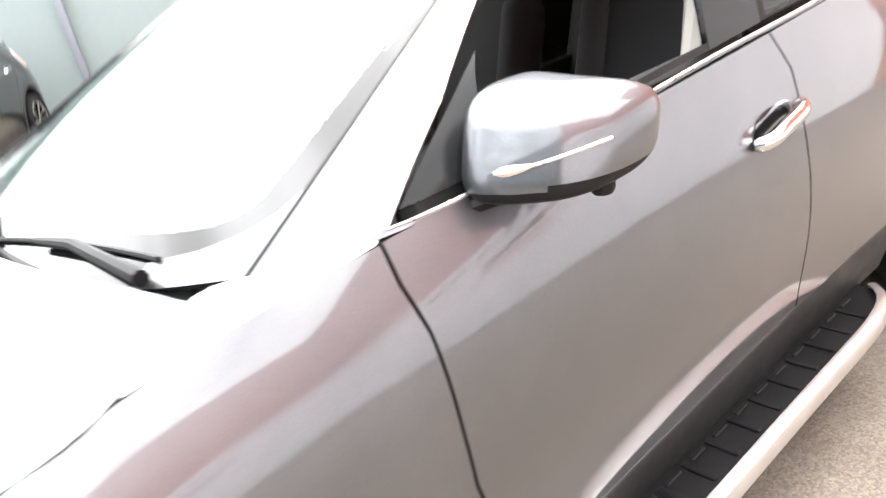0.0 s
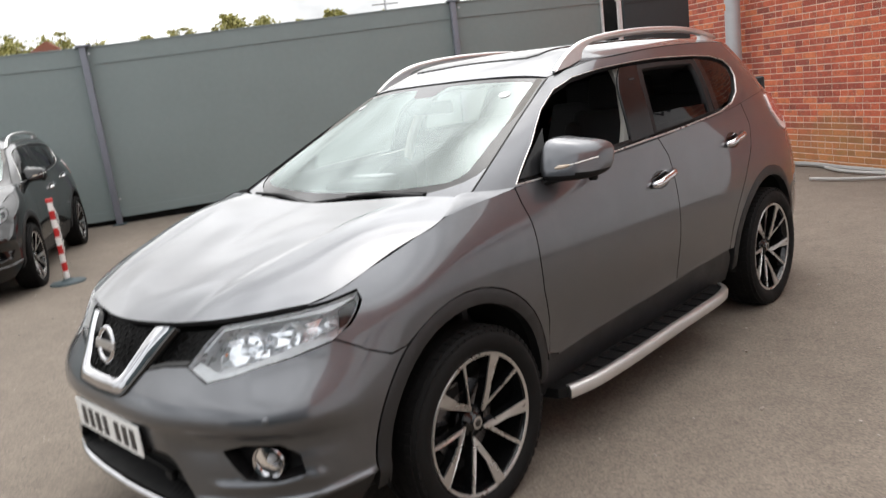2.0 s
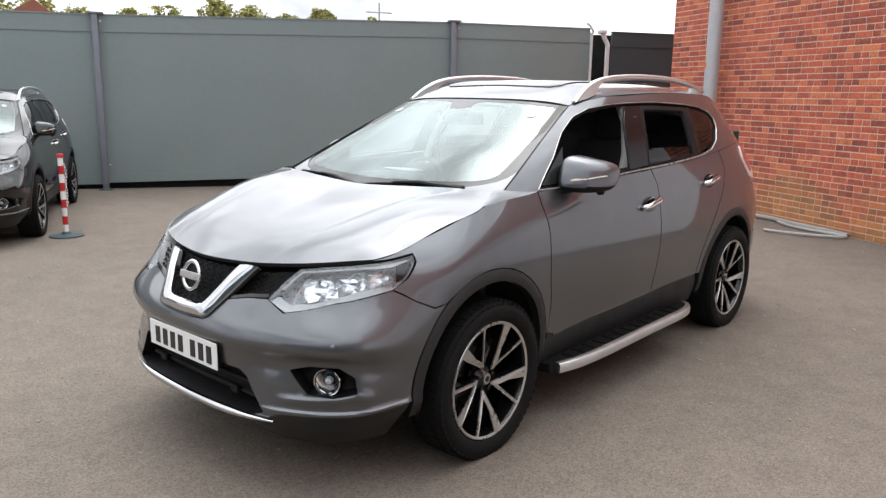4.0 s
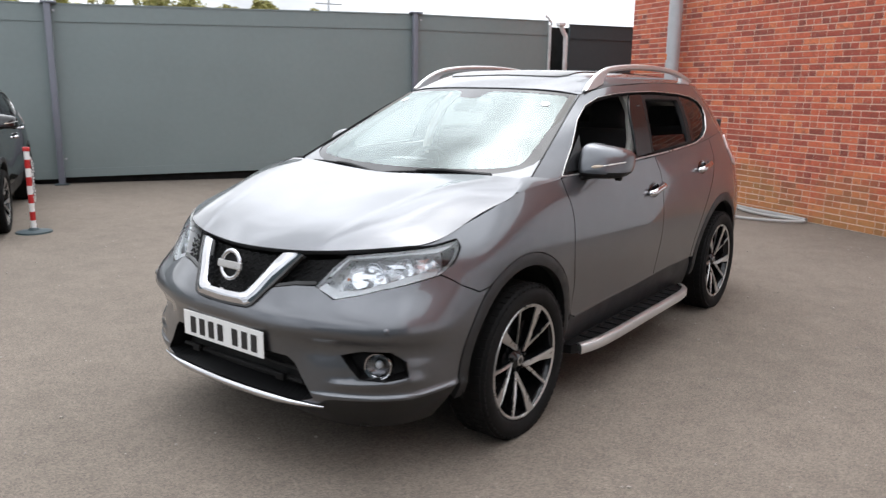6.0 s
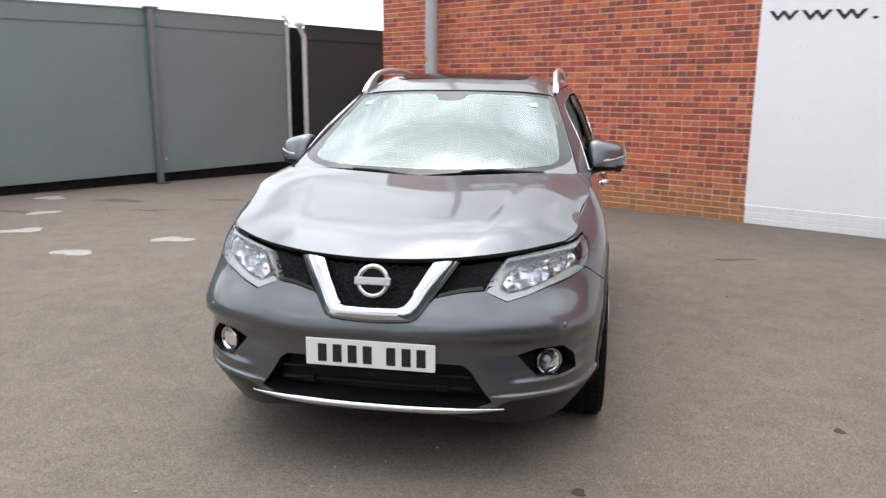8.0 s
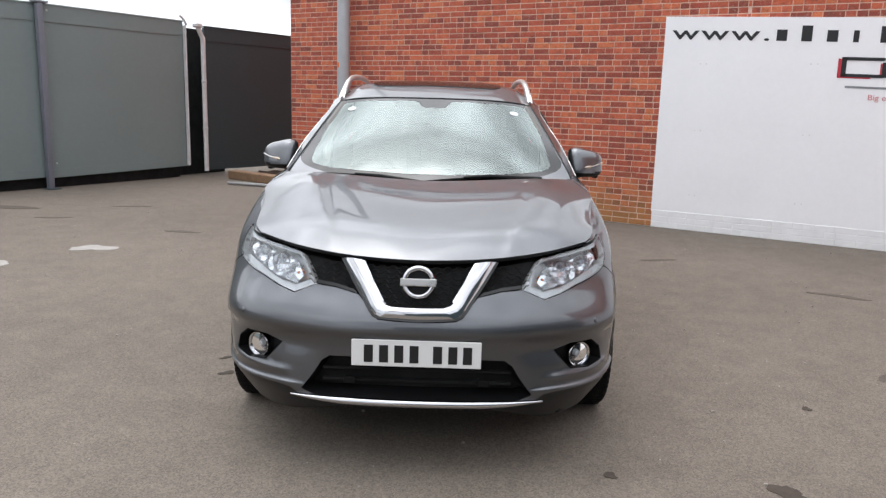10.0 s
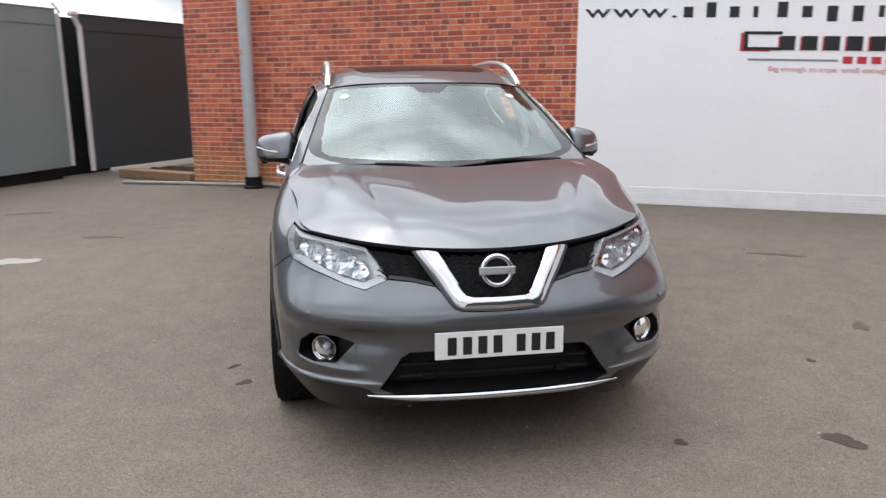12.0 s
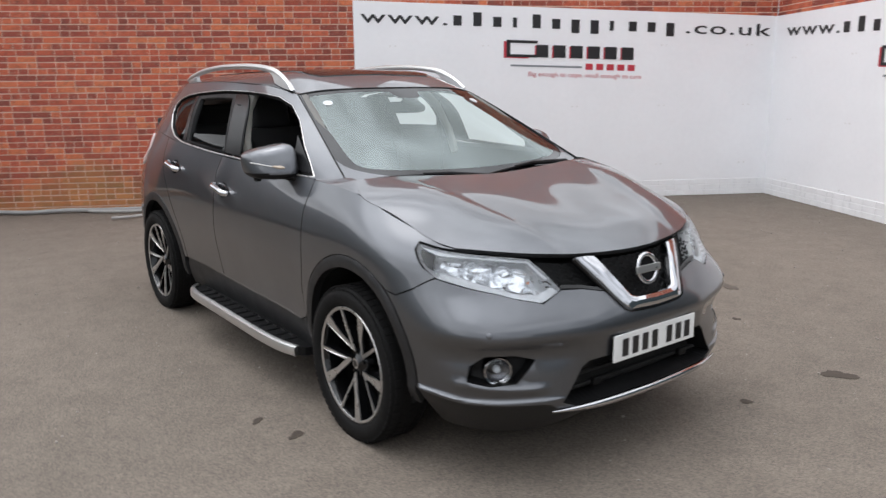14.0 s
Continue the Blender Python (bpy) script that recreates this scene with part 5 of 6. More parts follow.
def headlight(car, right):
    rim = fz((0.427, 0.772), (0.465, 0.835), (0.508, 0.886), (0.60, 0.898), (0.70, 0.910)) + sz((-1.80, 0.922), (-1.705, 0.936), (-1.712, 0.915), (-1.775, 0.855), (-1.829, 0.822), (-1.905, 0.803)) + fz((0.665, 0.775), (0.594, 0.752), (0.517, 0.735))
    hl = panel("headlight", M_LENS, car, "clear lens headlight with chrome reflectors and daytime light guide", sheet=body, loop=rim, step=0.03, off=0.002, rim=0.004, mirror=right)
    hl.visible_shadow = False
    panel("housing", M_BOWL, hl, sheet=body, loop=rim, step=0.03, off=-0.075, rim=0.0, mirror=right)
    # side walls of the bowl
    lp = resample(rim, 0.03)
    a, b = body.at(lp, -0.004), body.at(lp, -0.078)
    n = len(lp)
    part("bowl_wall", on_side((np.concatenate([a, b]), [(i, n + i, n + (i + 1) % n, (i + 1) % n) for i in range(n)]), right), M_BOWL, hl)
    guide = fz((0.430, 0.768), (0.517, 0.737), (0.594, 0.754), (0.665, 0.777)) + sz((-1.905, 0.805), (-1.829, 0.826), (-1.86, 0.836), (-1.92, 0.824)) + fz((0.665, 0.797), (0.594, 0.774), (0.525, 0.762), (0.455, 0.788))
    panel("light_guide", M_GUIDE, hl, "frosted daytime light guide", sheet=body, loop=guide, step=0.02, off=-0.016, rim=0.01, mirror=right)
    brow = fz((0.455, 0.815), (0.508, 0.884), (0.60, 0.896), (0.70, 0.908)) + sz((-1.80, 0.920), (-1.715, 0.930), (-1.80, 0.905)) + fz((0.70, 0.902), (0.60, 0.889), (0.513, 0.876), (0.468, 0.815))
    panel("brow_strip", M_GUIDE, hl, sheet=body, loop=brow, step=0.02, off=-0.014, rim=0.012, mirror=right)
    outer = sz((-1.712, 0.926), (-1.775, 0.912), (-1.80, 0.85), (-1.775, 0.86), (-1.715, 0.915))
    panel("dark_corner", M_BLACK, hl, sheet=body, loop=outer, step=0.02, off=-0.03, rim=0.01, mirror=right)
    rng = random.Random(4)
    core = fz((0.505, 0.800), (0.535, 0.862), (0.62, 0.875), (0.70, 0.885)) + sz((-1.82, 0.897), (-1.80, 0.86), (-1.87, 0.84)) + fz((0.68, 0.806), (0.60, 0.786), (0.53, 0.775))
    geo, _ = g_panel(body, core, (), 0.030, -0.036, 0.0)
    fv = np.array([p + (rng.uniform(-0.003, 0.003), 0.008 * math.sin(p[0] * 130) + rng.uniform(-0.004, 0.004), rng.uniform(-0.003, 0.003)) for p in geo[0]])
    part("reflector", on_side((fv, geo[1]), right), M_REFLECTOR, hl, "faceted chrome reflector")
    for (x, z), r in (((0.710, 0.856), 0.036), ((0.612, 0.838), 0.038)):
        p = body.at(fz((x, z)), -0.028)[0]
        m = Matrix.Translation(p) @ pose(0, 0, 0, 90, 0, 14)
        prof = [(0.010, -0.030), (r * 0.5, -0.026), (r * 0.85, -0.010), (r, 0.002), (r * 1.08, 0.002), (r * 1.08, -0.03)]
        part("lamp_bowl", on_side(g_lathe(prof, 14, m), right), M_REFLECTOR, hl)
        part("bulb", on_side(g_lathe([(0.0001, -0.004), (0.005, -0.006), (0.007, -0.012), (0.006, -0.03)], 10, m), right), M_DRL, hl, smooth=True)
    p = body.at(fz((0.530, 0.812)), -0.05)[0]
    part("indicator_bulb", on_side(g_lathe([(0.0001, 0.016), (0.010, 0.013), (0.016, 0.0), (0.018, -0.02)], 16, Matrix.Translation(p) @ pose(0, 0, 0, 90)), right), M_AMBER, hl, "amber indicator", smooth=True)


def fog_lamp(car, right):
    rec = fz((0.562, 0.522), (0.640, 0.545), (0.735, 0.545), (0.778, 0.505), (0.790, 0.445), (0.725, 0.428), (0.640, 0.436))
    fog = panel("fog_surround", M_BLACK, car, "black fog lamp recess", sheet=body, loop=rec, step=0.03, off=-0.06, rim=0.0, mirror=right)
    lp = shrink(resample(rec, 0.03), 0.003)
    a, b = body.at(lp, -0.002), body.at(lp, -0.062)
    n = len(lp)
    part("recess_wall", on_side((np.concatenate([a, b]), [(i, n + i, n + (i + 1) % n, (i + 1) % n) for i in range(n)]), right), M_BLACK, fog)
    m = Matrix.Translation((0.680, -2.046, 0.481)) @ pose(0, 0, 0, 90, 0, 28)
    part("bezel", on_side(g_lathe([(0.047, 0.0), (0.049, 0.010), (0.053, 0.012), (0.057, 0.007), (0.057, -0.03)], 28, m), right), M_CHROME, fog, "chrome ring", smooth=True)
    part("bowl", on_side(g_lathe([(0.0001, -0.028), (0.02, -0.024), (0.040, -0.008), (0.048, 0.004)], 24, m), right), M_FOGBOWL, fog, smooth=True)
    part("bulb", on_side(g_lathe([(0.0001, 0.002), (0.012, -0.003), (0.016, -0.02)], 14, m), right), M_DRL, fog, smooth=True)
    lens = part("lens", on_side(g_lathe([(0.0001, 0.012), (0.028, 0.010), (0.047, 0.004)], 24, m), right), M_LENS, fog, smooth=True)
    lens.visible_shadow = False


def front_end(car):
    hl_low = sz((-1.829, 0.818), (-1.905, 0.799)) + fz((0.665, 0.771), (0.594, 0.748), (0.515, 0.730), (0.424, 0.770))
    arch = [(y, z) for y, z in arc(ARCH_F, 0.385, 0.452, 180, 128)]
    arch[0] = (-1.790, 0.385)
    half = (
        [(0.0, body.find((0, 2), [(0.0, 0.302)], True)[0][1])]
        + fz((0.30, 0.300), (0.43, 0.299), (0.485, 0.318), (0.525, 0.345), (0.56, 0.352), (0.63, 0.353), (0.70, 0.354))
        + sz((-1.99, 0.356), (-1.90, 0.368), (-1.83, 0.377), (-1.797, 0.381))
        + sz(*arch)
        + sz((-1.676, 0.732), (-1.755, 0.770))
        + hl_low
        + fz((0.335, 0.764), (0.243, 0.746), (0.184, 0.690), (0.158, 0.661), (0.08, 0.656))
        + [(0.0, body.find((0, 2), [(0.0, 0.655)], True)[0][1])]
    )
    intake_h = [(0.0, body.find((0, 2), [(0.0, 0.500)], True)[0][1])] + fz((0.27, 0.500), (0.355, 0.496), (0.388, 0.472), (0.42, 0.420), (0.475, 0.345), (0.42, 0.322), (0.27, 0.317)) + [(0.0, body.find((0, 2), [(0.0, 0.316)], True)[0][1])]
    fog_h = fz((0.562, 0.522), (0.640, 0.545), (0.735, 0.545), (0.778, 0.505), (0.790, 0.445), (0.725, 0.428), (0.640, 0.436))
    fog_m = [(-u, v) for u, v in fog_h]
    fine = []
    xs = np.arange(0.46, 0.79, 0.018)
    ys = np.arange(-1.955, -1.80, 0.02)
    for d in (0.024, 0.012, 0.005, 0, -0.008, -0.022, -0.04):
        fine.append(fz(*[(x, chin_line(x) + d) for x in xs]) + sz(*[(y, 0.368 + (y + 1.955) * 0.14 + d) for y in ys]))
    for d in (0.012, 0.005, 0, -0.006, -0.014):
        fine.append(fz(*[(x, ledge_line(x) + d) for x in xs if x > 0.52]))
    for z in (0.645, 0.63, 0.612, 0.602, 0.592, 0.58):
        fine.append(fz(*[(x, z) for x in np.arange(0.005, 0.76, 0.025)]))
    fine += [[(-u, v) for u, v in line] for line in fine]
    bumper = panel("front_bumper", M_PAINT, car, "grey metallic painted front bumper", sheet=body, loop=both(half), holes=(both(intake_h), fog_h, fog_m), step=0.03, rim=0.03, extra=fine)
    panel("intake_backing", M_VOID, bumper, sheet=body, loop=both(intake_h), step=0.05, off=-0.09, rim=0.0)
    lp = shrink(resample(both(intake_h), 0.03), 0.003)
    a, b = body.at(lp, -0.002), body.at(lp, -0.092)
    n = len(lp)
    part("intake_wall", (np.concatenate([a, b]), [(i, n + i, n + (i + 1) % n, (i + 1) % n) for i in range(n)]), M_DARK, bumper)
    for z in (0.38, 0.43):
        part("intake_bar", g_box((0.78, 0.02, 0.012), (0, -2.165, z), 0.003), M_VOID, bumper)
    for x in (0.275, -0.275):
        part("tow_cover", g_box((0.05, 0.02, 0.032), (x, -2.185, 0.385), 0.006, 2), M_DARK, bumper)
    # lower lip and bright strip
    lip = [(0.0, 0.0)] + [tuple(q) for q in body.find((0, 2), [(0.30, 0.262), (0.55, 0.216)], True)] + sz((-1.99, 0.208), (-1.83, 0.225), (-1.80, 0.375)) + sz((-1.83, 0.375), (-1.90, 0.366), (-1.99, 0.354)) + fz((0.70, 0.352), (0.63, 0.351), (0.56, 0.350), (0.525, 0.343), (0.485, 0.316), (0.43, 0.296), (0.30, 0.297)) + [(0.0, body.find((0, 2), [(0.0, 0.299)], True)[0][1])]
    panel("lower_lip", M_LIP, bumper, "black lower bumper lip", sheet=body, loop=both(lip), step=0.035, off=-0.004, rim=0.03)
    xs = np.linspace(-0.52, 0.52, 61)
    q = body.find((0, 2), np.c_[np.abs(xs), 0.313 + 0.004 * (xs / 0.52) ** 2], True)
    sp = body.at(q, 0.009)
    sp[:, 0] = xs
    thick = 0.0165 * np.clip((1 - np.abs(xs / 0.52)) / 0.45, 0.12, 1) ** 0.6
    part("chrome_strip", g_tube(sp, thick, 12), M_CHROME, bumper, "bright chrome strip along the bumper's lower edge", smooth=True)
    for sgn, right in LEFT_RIGHT:
        q = body.find((0, 2), [(0.743, 0.637)], True)
        p, nn = body.at(q)[0], body.normal(q)[0]
        m = Matrix.Translation(p) @ Vector(nn).to_track_quat("Z", "Y").to_matrix().to_4x4()
        part("parking_sensor", on_side(g_lathe([(0.0001, 0.003), (0.009, 0.003), (0.011, 0.0015), (0.012, -0.004)], 16, m), right), M_PAINT, bumper, smooth=True)
    # upper grille: dark mesh of wavy bars behind the chrome chevron
    top = [(0.0, body.lv - 0.004)] + fz((0.30, 0.874), (0.50, 0.888)) + fz((0.503, 0.884), (0.46, 0.83), (0.424, 0.775), (0.335, 0.768), (0.243, 0.750), (0.184, 0.694), (0.158, 0.665)) + [(0.0, body.find((0, 2), [(0.0, 0.660)], True)[0][1])]
    grille = panel("grille", M_VOID, car, "black mesh grille", sheet=body, loop=both(top), step=0.04, off=-0.055, rim=0.0)
    pat = []
    for k in range(11):
        z = 0.675 + k * 0.0185
        lim = 0.13 + max(0.0, (z - 0.70)) * 0.6 if z < 0.75 else 0.47 - max(0, 0.775 - z) * 2
        if z > 0.86:
            lim = 0.44
        xs = np.arange(-lim, lim + 1e-6, 0.0115)
        xs = xs[np.abs(xs) <= lim]
        zz = z + 0.0052 * np.where(np.arange(len(xs)) % 4 < 2, 1, -1)
        uv = body.find((0, 2), np.c_[np.abs(xs), np.clip(zz, 0, 0.872)], True)
        p = body.at(uv, -0.026)
        p[:, 0] *= np.where(xs < 0, -1, 1)
        part("grille_bar", g_tube(p, 0.0032, 5), M_DARK, grille, smooth=True)
    for sgn, right in LEFT_RIGHT:
        low = fz((0.418, 0.788), (0.335, 0.780), (0.262, 0.764), (0.245, 0.750), (0.335, 0.768), (0.424, 0.776))
        panel("grille_sill", M_BLACKGLOSS, grille, sheet=body, loop=low, step=0.02, off=0.0, rim=0.03, mirror=right)
    vee = [(0.0, body.find((0, 2), [(0.0, 0.708)], True)[0][1])] + fz((0.095, 0.709), (0.124, 0.716), (0.136, 0.727), (0.182, 0.800), (0.222, 0.866), (0.262, 0.872), (0.316, 0.872), (0.262, 0.795), (0.190, 0.697), (0.172, 0.677), (0.150, 0.668)) + [(0.0, body.find((0, 2), [(0.0, 0.663)], True)[0][1])]
    inner_p = fz((0.0005, 0.708), (0.095, 0.709), (0.124, 0.716), (0.136, 0.727), (0.182, 0.800), (0.222, 0.866))
    outer_p = fz((0.0005, 0.663), (0.150, 0.668), (0.172, 0.677), (0.190, 0.697), (0.262, 0.795), (0.316, 0.872))
    rails = []
    for w, off in ((0.0, -0.02), (0.0, 0.010), (0.12, 0.017), (0.42, 0.021), (0.62, 0.019), (0.93, 0.009), (1.0, 0.004), (1.0, -0.02)):
        line = [(1 - w) * np.array(a) + w * np.array(b) for a, b in zip(inner_p, outer_p)]
        line = np.concatenate([np.linspace(a, b, 8, endpoint=False) for a, b in zip(line, line[1:])] + [line[-1:]])
        half_p = body.at(line, off)
        rails.append(np.concatenate([(half_p * (-1, 1, 1))[:0:-1], half_p]))
    nr = len(rails[0])
    vf = [(k * nr + i, (k + 1) * nr + i, (k + 1) * nr + i + 1, k * nr + i + 1) for k in range(len(rails) - 1) for i in range(nr - 1)]
    part("grille_chevron", (np.concatenate(rails), vf), M_CHROME, grille, "broad chrome chevron", smooth=True, angle=24)
    edge_o = [(u, v - 0.007) for u, v in vee[:1]] + [(u + 0.009, v - 0.004) for u, v in vee[7:12]] + [(u + 0.003, v - 0.008) for u, v in vee[12:-1]] + [(u, v - 0.009) for u, v in vee[-1:]]
    panel("chevron_edge", M_BLACKGLOSS, grille, sheet=body, loop=both([vee[0]] + vee[1:7] + edge_o[1:]), step=0.015, off=0.008, rim=0.03)
    # badge: plain ring and bar
    bc = Vector((0, -2.196, 0.806))
    bm = Matrix.Translation(bc) @ pose(0, 0, 0, 78, 0, 0)
    ringp = [(0.0575 + 0.0095 * math.cos(t), 0.007 * math.sin(t)) for t in np.linspace(0, 2 * math.pi, 11)]
    badge = part("badge", xf(g_lathe(ringp, 44), bm), M_CHROME, car, "round chrome badge with a plain bar", smooth=True)
    part("badge_bar", xf(g_box((0.146, 0.031, 0.012), (0, 0, 0.004), 0.004, 2), bm), M_MACHINED, badge)
    part("badge_back", xf(g_lathe([(0.0001, -0.006), (0.06, -0.006)], 32), bm), M_BLACK, badge)
    # number plate with plain bars in place of its characters
    pl = part("number_plate", xf(g_box((0.52, 0.111, 0.006), (0, 0, 0), 0.0025), pose(0, -2.253, 0.526, 90)), M_PLATE, car, "white number plate with black bars")
    for x in (-0.192, -0.131, -0.07, -0.009, 0.085, 0.146, 0.205):
        part("plate_bar", g_box((0.036, 0.0015, 0.072), (x, -2.2572, 0.524)), M_INK, pl)
    part("plate_holder", g_box((0.50, 0.03, 0.10), (0, -2.234, 0.526), 0.004), M_BLACK, pl)


def flank(car, right):
    arch_f = arc(ARCH_F + 0.012, 0.385, 0.455, 128, 0)
    arch_f[-1] = (-0.868, 0.44)
    fender_loop = (
        sz((-1.672, 0.738), (-1.614, 0.747)) + sz(*[(y, z) for y, z in arch_f if z > 0.45 or y > -1.2][1:])
        + sz((-0.868, 0.42), (-0.862, 0.50), (-0.866, 0.585), (-0.895, 0.72), (-0.897, 0.815), (-0.897, 0.985), (-0.908, 1.06), (-0.905, 1.11))
    )
    uu = np.linspace(body.find((1, 2), [(-0.905, 1.117)])[0][0], body.find((1, 2), [(-1.845, 0.926)])[0][0], 16)
    fender_loop += [(float(q), body.lv - 0.002) for q in uu]
    fender_loop += sz((-1.80, 0.930), (-1.698, 0.945), (-1.702, 0.915), (-1.765, 0.855), (-1.826, 0.824), (-1.755, 0.776))
    panel("fender", M_PAINT, car, "grey metallic front wing", sheet=body, loop=fender_loop, step=0.035, rim=0.025, mirror=right)

    edge = body.at([(q, body.lv - 0.002) for q in np.linspace(uu[-1], body.find((1, 2), [(-1.29, 1.088)])[0][0], 24)])
    inner_edge = edge + (-0.035, 0.0, -0.010)
    ne = len(edge)
    part("wing_flange", on_side((np.concatenate([edge, inner_edge]), [(i, i + 1, ne + i + 1, ne + i) for i in range(ne - 1)]), right), M_PAINT, car, smooth=True)
    corner = Sheet([
        [(.815, -1.288, 1.0885), (.8195, -1.19, 1.098), (.822, -1.06, 1.108), (.822, -.91, 1.1175)],
        [(.812, -1.286, 1.0910), (.790, -1.175, 1.121), (.797, -1.06, 1.123), (.820, -.905, 1.1195)],
        [(.809, -1.284, 1.0930), (.749, -1.152, 1.1365), (.777, -1.055, 1.1335), (.817, -.90, 1.1215)],
    ])
    panel("wing_corner", M_PAINT, car, sheet=corner, loop=[(0, 0), (corner.lu, 0), (corner.lu, corner.lv), (0, corner.lv)], step=0.03, rim=0.02, mirror=right)

    def top_edge(y0, y1, n=10):
        a = body.find((1, 2), [(y0, 1.13)])[0][0]
        b = body.find((1, 2), [(y1, 1.18)])[0][0]
        return [(float(q), body.lv) for q in np.linspace(a, b, n)]

    front_loop = sz((-0.862, 0.45), (-0.859, 0.585), (-0.888, 0.72), (-0.890, 0.815), (-0.890, 0.985), (-0.900, 1.06)) + top_edge(-0.897, 0.165) + sz((0.213, 1.07), (0.222, 0.95), (0.232, 0.82), (0.242, 0.6), (0.245, 0.435), (0.0, 0.428), (-0.45, 0.425), (-0.78, 0.418))
    fd = panel("front_door", M_PAINT, car, "grey metallic front door, window lowered", sheet=body, loop=front_loop, step=0.04, rim=0.02, mirror=right)
    rear_arch = arc(ARCH_R - 0.01, 0.375, 0.452, 178, 2)
    rear_loop = sz((0.252, 0.437), (0.249, 0.6), (0.239, 0.82), (0.229, 0.95), (0.220, 1.07)) + top_edge(0.173, 1.16) + sz((1.175, 1.10), (1.12, 0.98), (1.045, 0.88), (0.97, 0.78), (0.905, 0.68), (0.862, 0.58), (0.835, 0.455), (0.5, 0.447))
    rd = panel("rear_door", M_PAINT, car, "grey metallic rear door", sheet=body, loop=rear_loop, step=0.04, rim=0.02, mirror=right)
    quarter = sz((0.842, 0.455), (0.87, 0.575), (0.912, 0.675), (0.977, 0.775), (1.052, 0.875), (1.127, 0.975), (1.182, 1.10)) + top_edge(1.168, 2.0) + [(body.lu - 0.62, body.lv), (body.lu - 0.001, body.lv), (body.lu - 0.001, 0.0), (body.lu - 0.9, 0.0)] + sz((1.83, 0.31), (1.80, 0.40)) + sz(*[q for q in rear_arch[::-1] if q[1] > 0.45]) + sz((0.885, 0.45))
    panel("rear_quarter", M_PAINT, car, "grey metallic rear quarter and tail", sheet=body, loop=quarter, step=0.05, rim=0.02, mirror=right)
    # black sill and arch trims
    rk = sz((-0.885, 0.46), (-0.862, 0.445), (-0.78, 0.414), (-0.45, 0.421), (0.0, 0.424), (0.245, 0.431), (0.5, 0.443), (0.84, 0.451), (0.87, 0.40)) + sz((0.88, 0.26)) + [tuple(q) for q in body.find((1, 2), [(0.35, 0.252), (-0.3, 0.252), (-0.88, 0.252)])]
    panel("sill_trim", M_CLAD, car, "black plastic sill trim", sheet=body, loop=rk, step=0.05, off=-0.010, rim=0.02, mirror=right)
    crease = sz((-0.80, 0.420), (-0.45, 0.427), (0.0, 0.430), (0.245, 0.437), (0.5, 0.449), (0.80, 0.457), (0.80, 0.466), (0.5, 0.458), (0.245, 0.446), (0.0, 0.439), (-0.45, 0.436), (-0.80, 0.430))
    panel("sill_moulding", M_PAINT, car, sheet=body, loop=crease, step=0.03, off=0.0005, rim=0.01, dome=0.005, dome_w=0.005, mirror=right)
    for cy, a0, a1, r0, low in ((ARCH_F + 0.006, 190, -6, 0.405, -1.79), (ARCH_R - 0.01, 188, -6, 0.402, 0.88)):
        outer, inner = arc(cy, 0.383, 0.453, a0, a1, 26), arc(cy, 0.378, r0, a0, a1, 26)
        panel("arch_trim", M_CLAD, car, "black plastic wheel-arch trim", sheet=body, loop=sz(*outer, *inner[::-1]), step=0.03, off=0.003, rim=0.04, dome=0.006, dome_w=0.012, mirror=right)
        ln_geo = g_lathe([(0.415, -0.30), (0.418, 0.0)], 28, Matrix.Translation((0.87, cy, 0.378)) @ pose(0, 0, 0, 0, 90, 0) @ pose(0, 0, 0, 0, 0, 80), 0.56)
        part("arch_liner", on_side(ln_geo, right), M_VOID, car, smooth=True)
        part("inner_wall", on_side(g_box((0.02, 0.86, 0.62), (0.575, cy, 0.56)), right), M_VOID, car)
    # handles
    for y, z, door in ((0.105, 0.978, fd), (0.915, 1.050, rd)):
        q = body.find((1, 2), [(y, z)])
        p, nn = body.at(q)[0], body.normal(q)[0]
        cup = curve_loop(sz(*[(y + 0.082 * math.cos(t) - 0.012, z + 0.042 * math.sin(t) - 0.004) for t in np.linspace(0, 2 * math.pi, 14, endpoint=False)]), 24)
        panel("handle_cup", M_BLACKGLOSS, door, sheet=body, loop=cup, step=0.02, off=0.0015, rim=0.0, mirror=right)
        hp = np.array([(0.004, -0.098, -0.018), (0.026, -0.082, -0.012), (0.034, -0.03, 0.0), (0.034, 0.03, 0.010), (0.026, 0.072, 0.018), (0.006, 0.088, 0.020)])
        part("door_handle", on_side(g_tube(smooth_path(p + hp, 22), [0.012] + [0.0175] * 20 + [0.013], 10, 1.0), right), M_CHROME, door, "chrome pull handle", smooth=True)
    # tail lamp at the rear corner
    tl = sz((1.60, 1.13), (1.64, 1.22), (1.80, 1.235), (1.98, 1.22), (2.06, 1.12), (1.95, 1.04), (1.78, 1.00), (1.68, 1.03))
    lamp = panel("tail_lamp", M_TAIL, car, "red tail lamp with a clear edge", sheet=body, loop=tl, step=0.04, off=0.006, rim=0.02, mirror=right)
    edge = sz((1.596, 1.13), (1.638, 1.226), (1.652, 1.222), (1.622, 1.132), (1.700, 1.056), (1.80, 1.036), (1.95, 1.06), (1.95, 1.036), (1.78, 0.997), (1.676, 1.026))
    panel("clear_edge", M_TAILEDGE, lamp, "clear lens strip round the lamp", sheet=body, loop=edge, step=0.02, off=0.008, rim=0.01, mirror=right)
    # near-black shell put behind the panel gaps so they show dark
    a = body.find((1, 2), [(-1.78, 0.6)])[0][0]
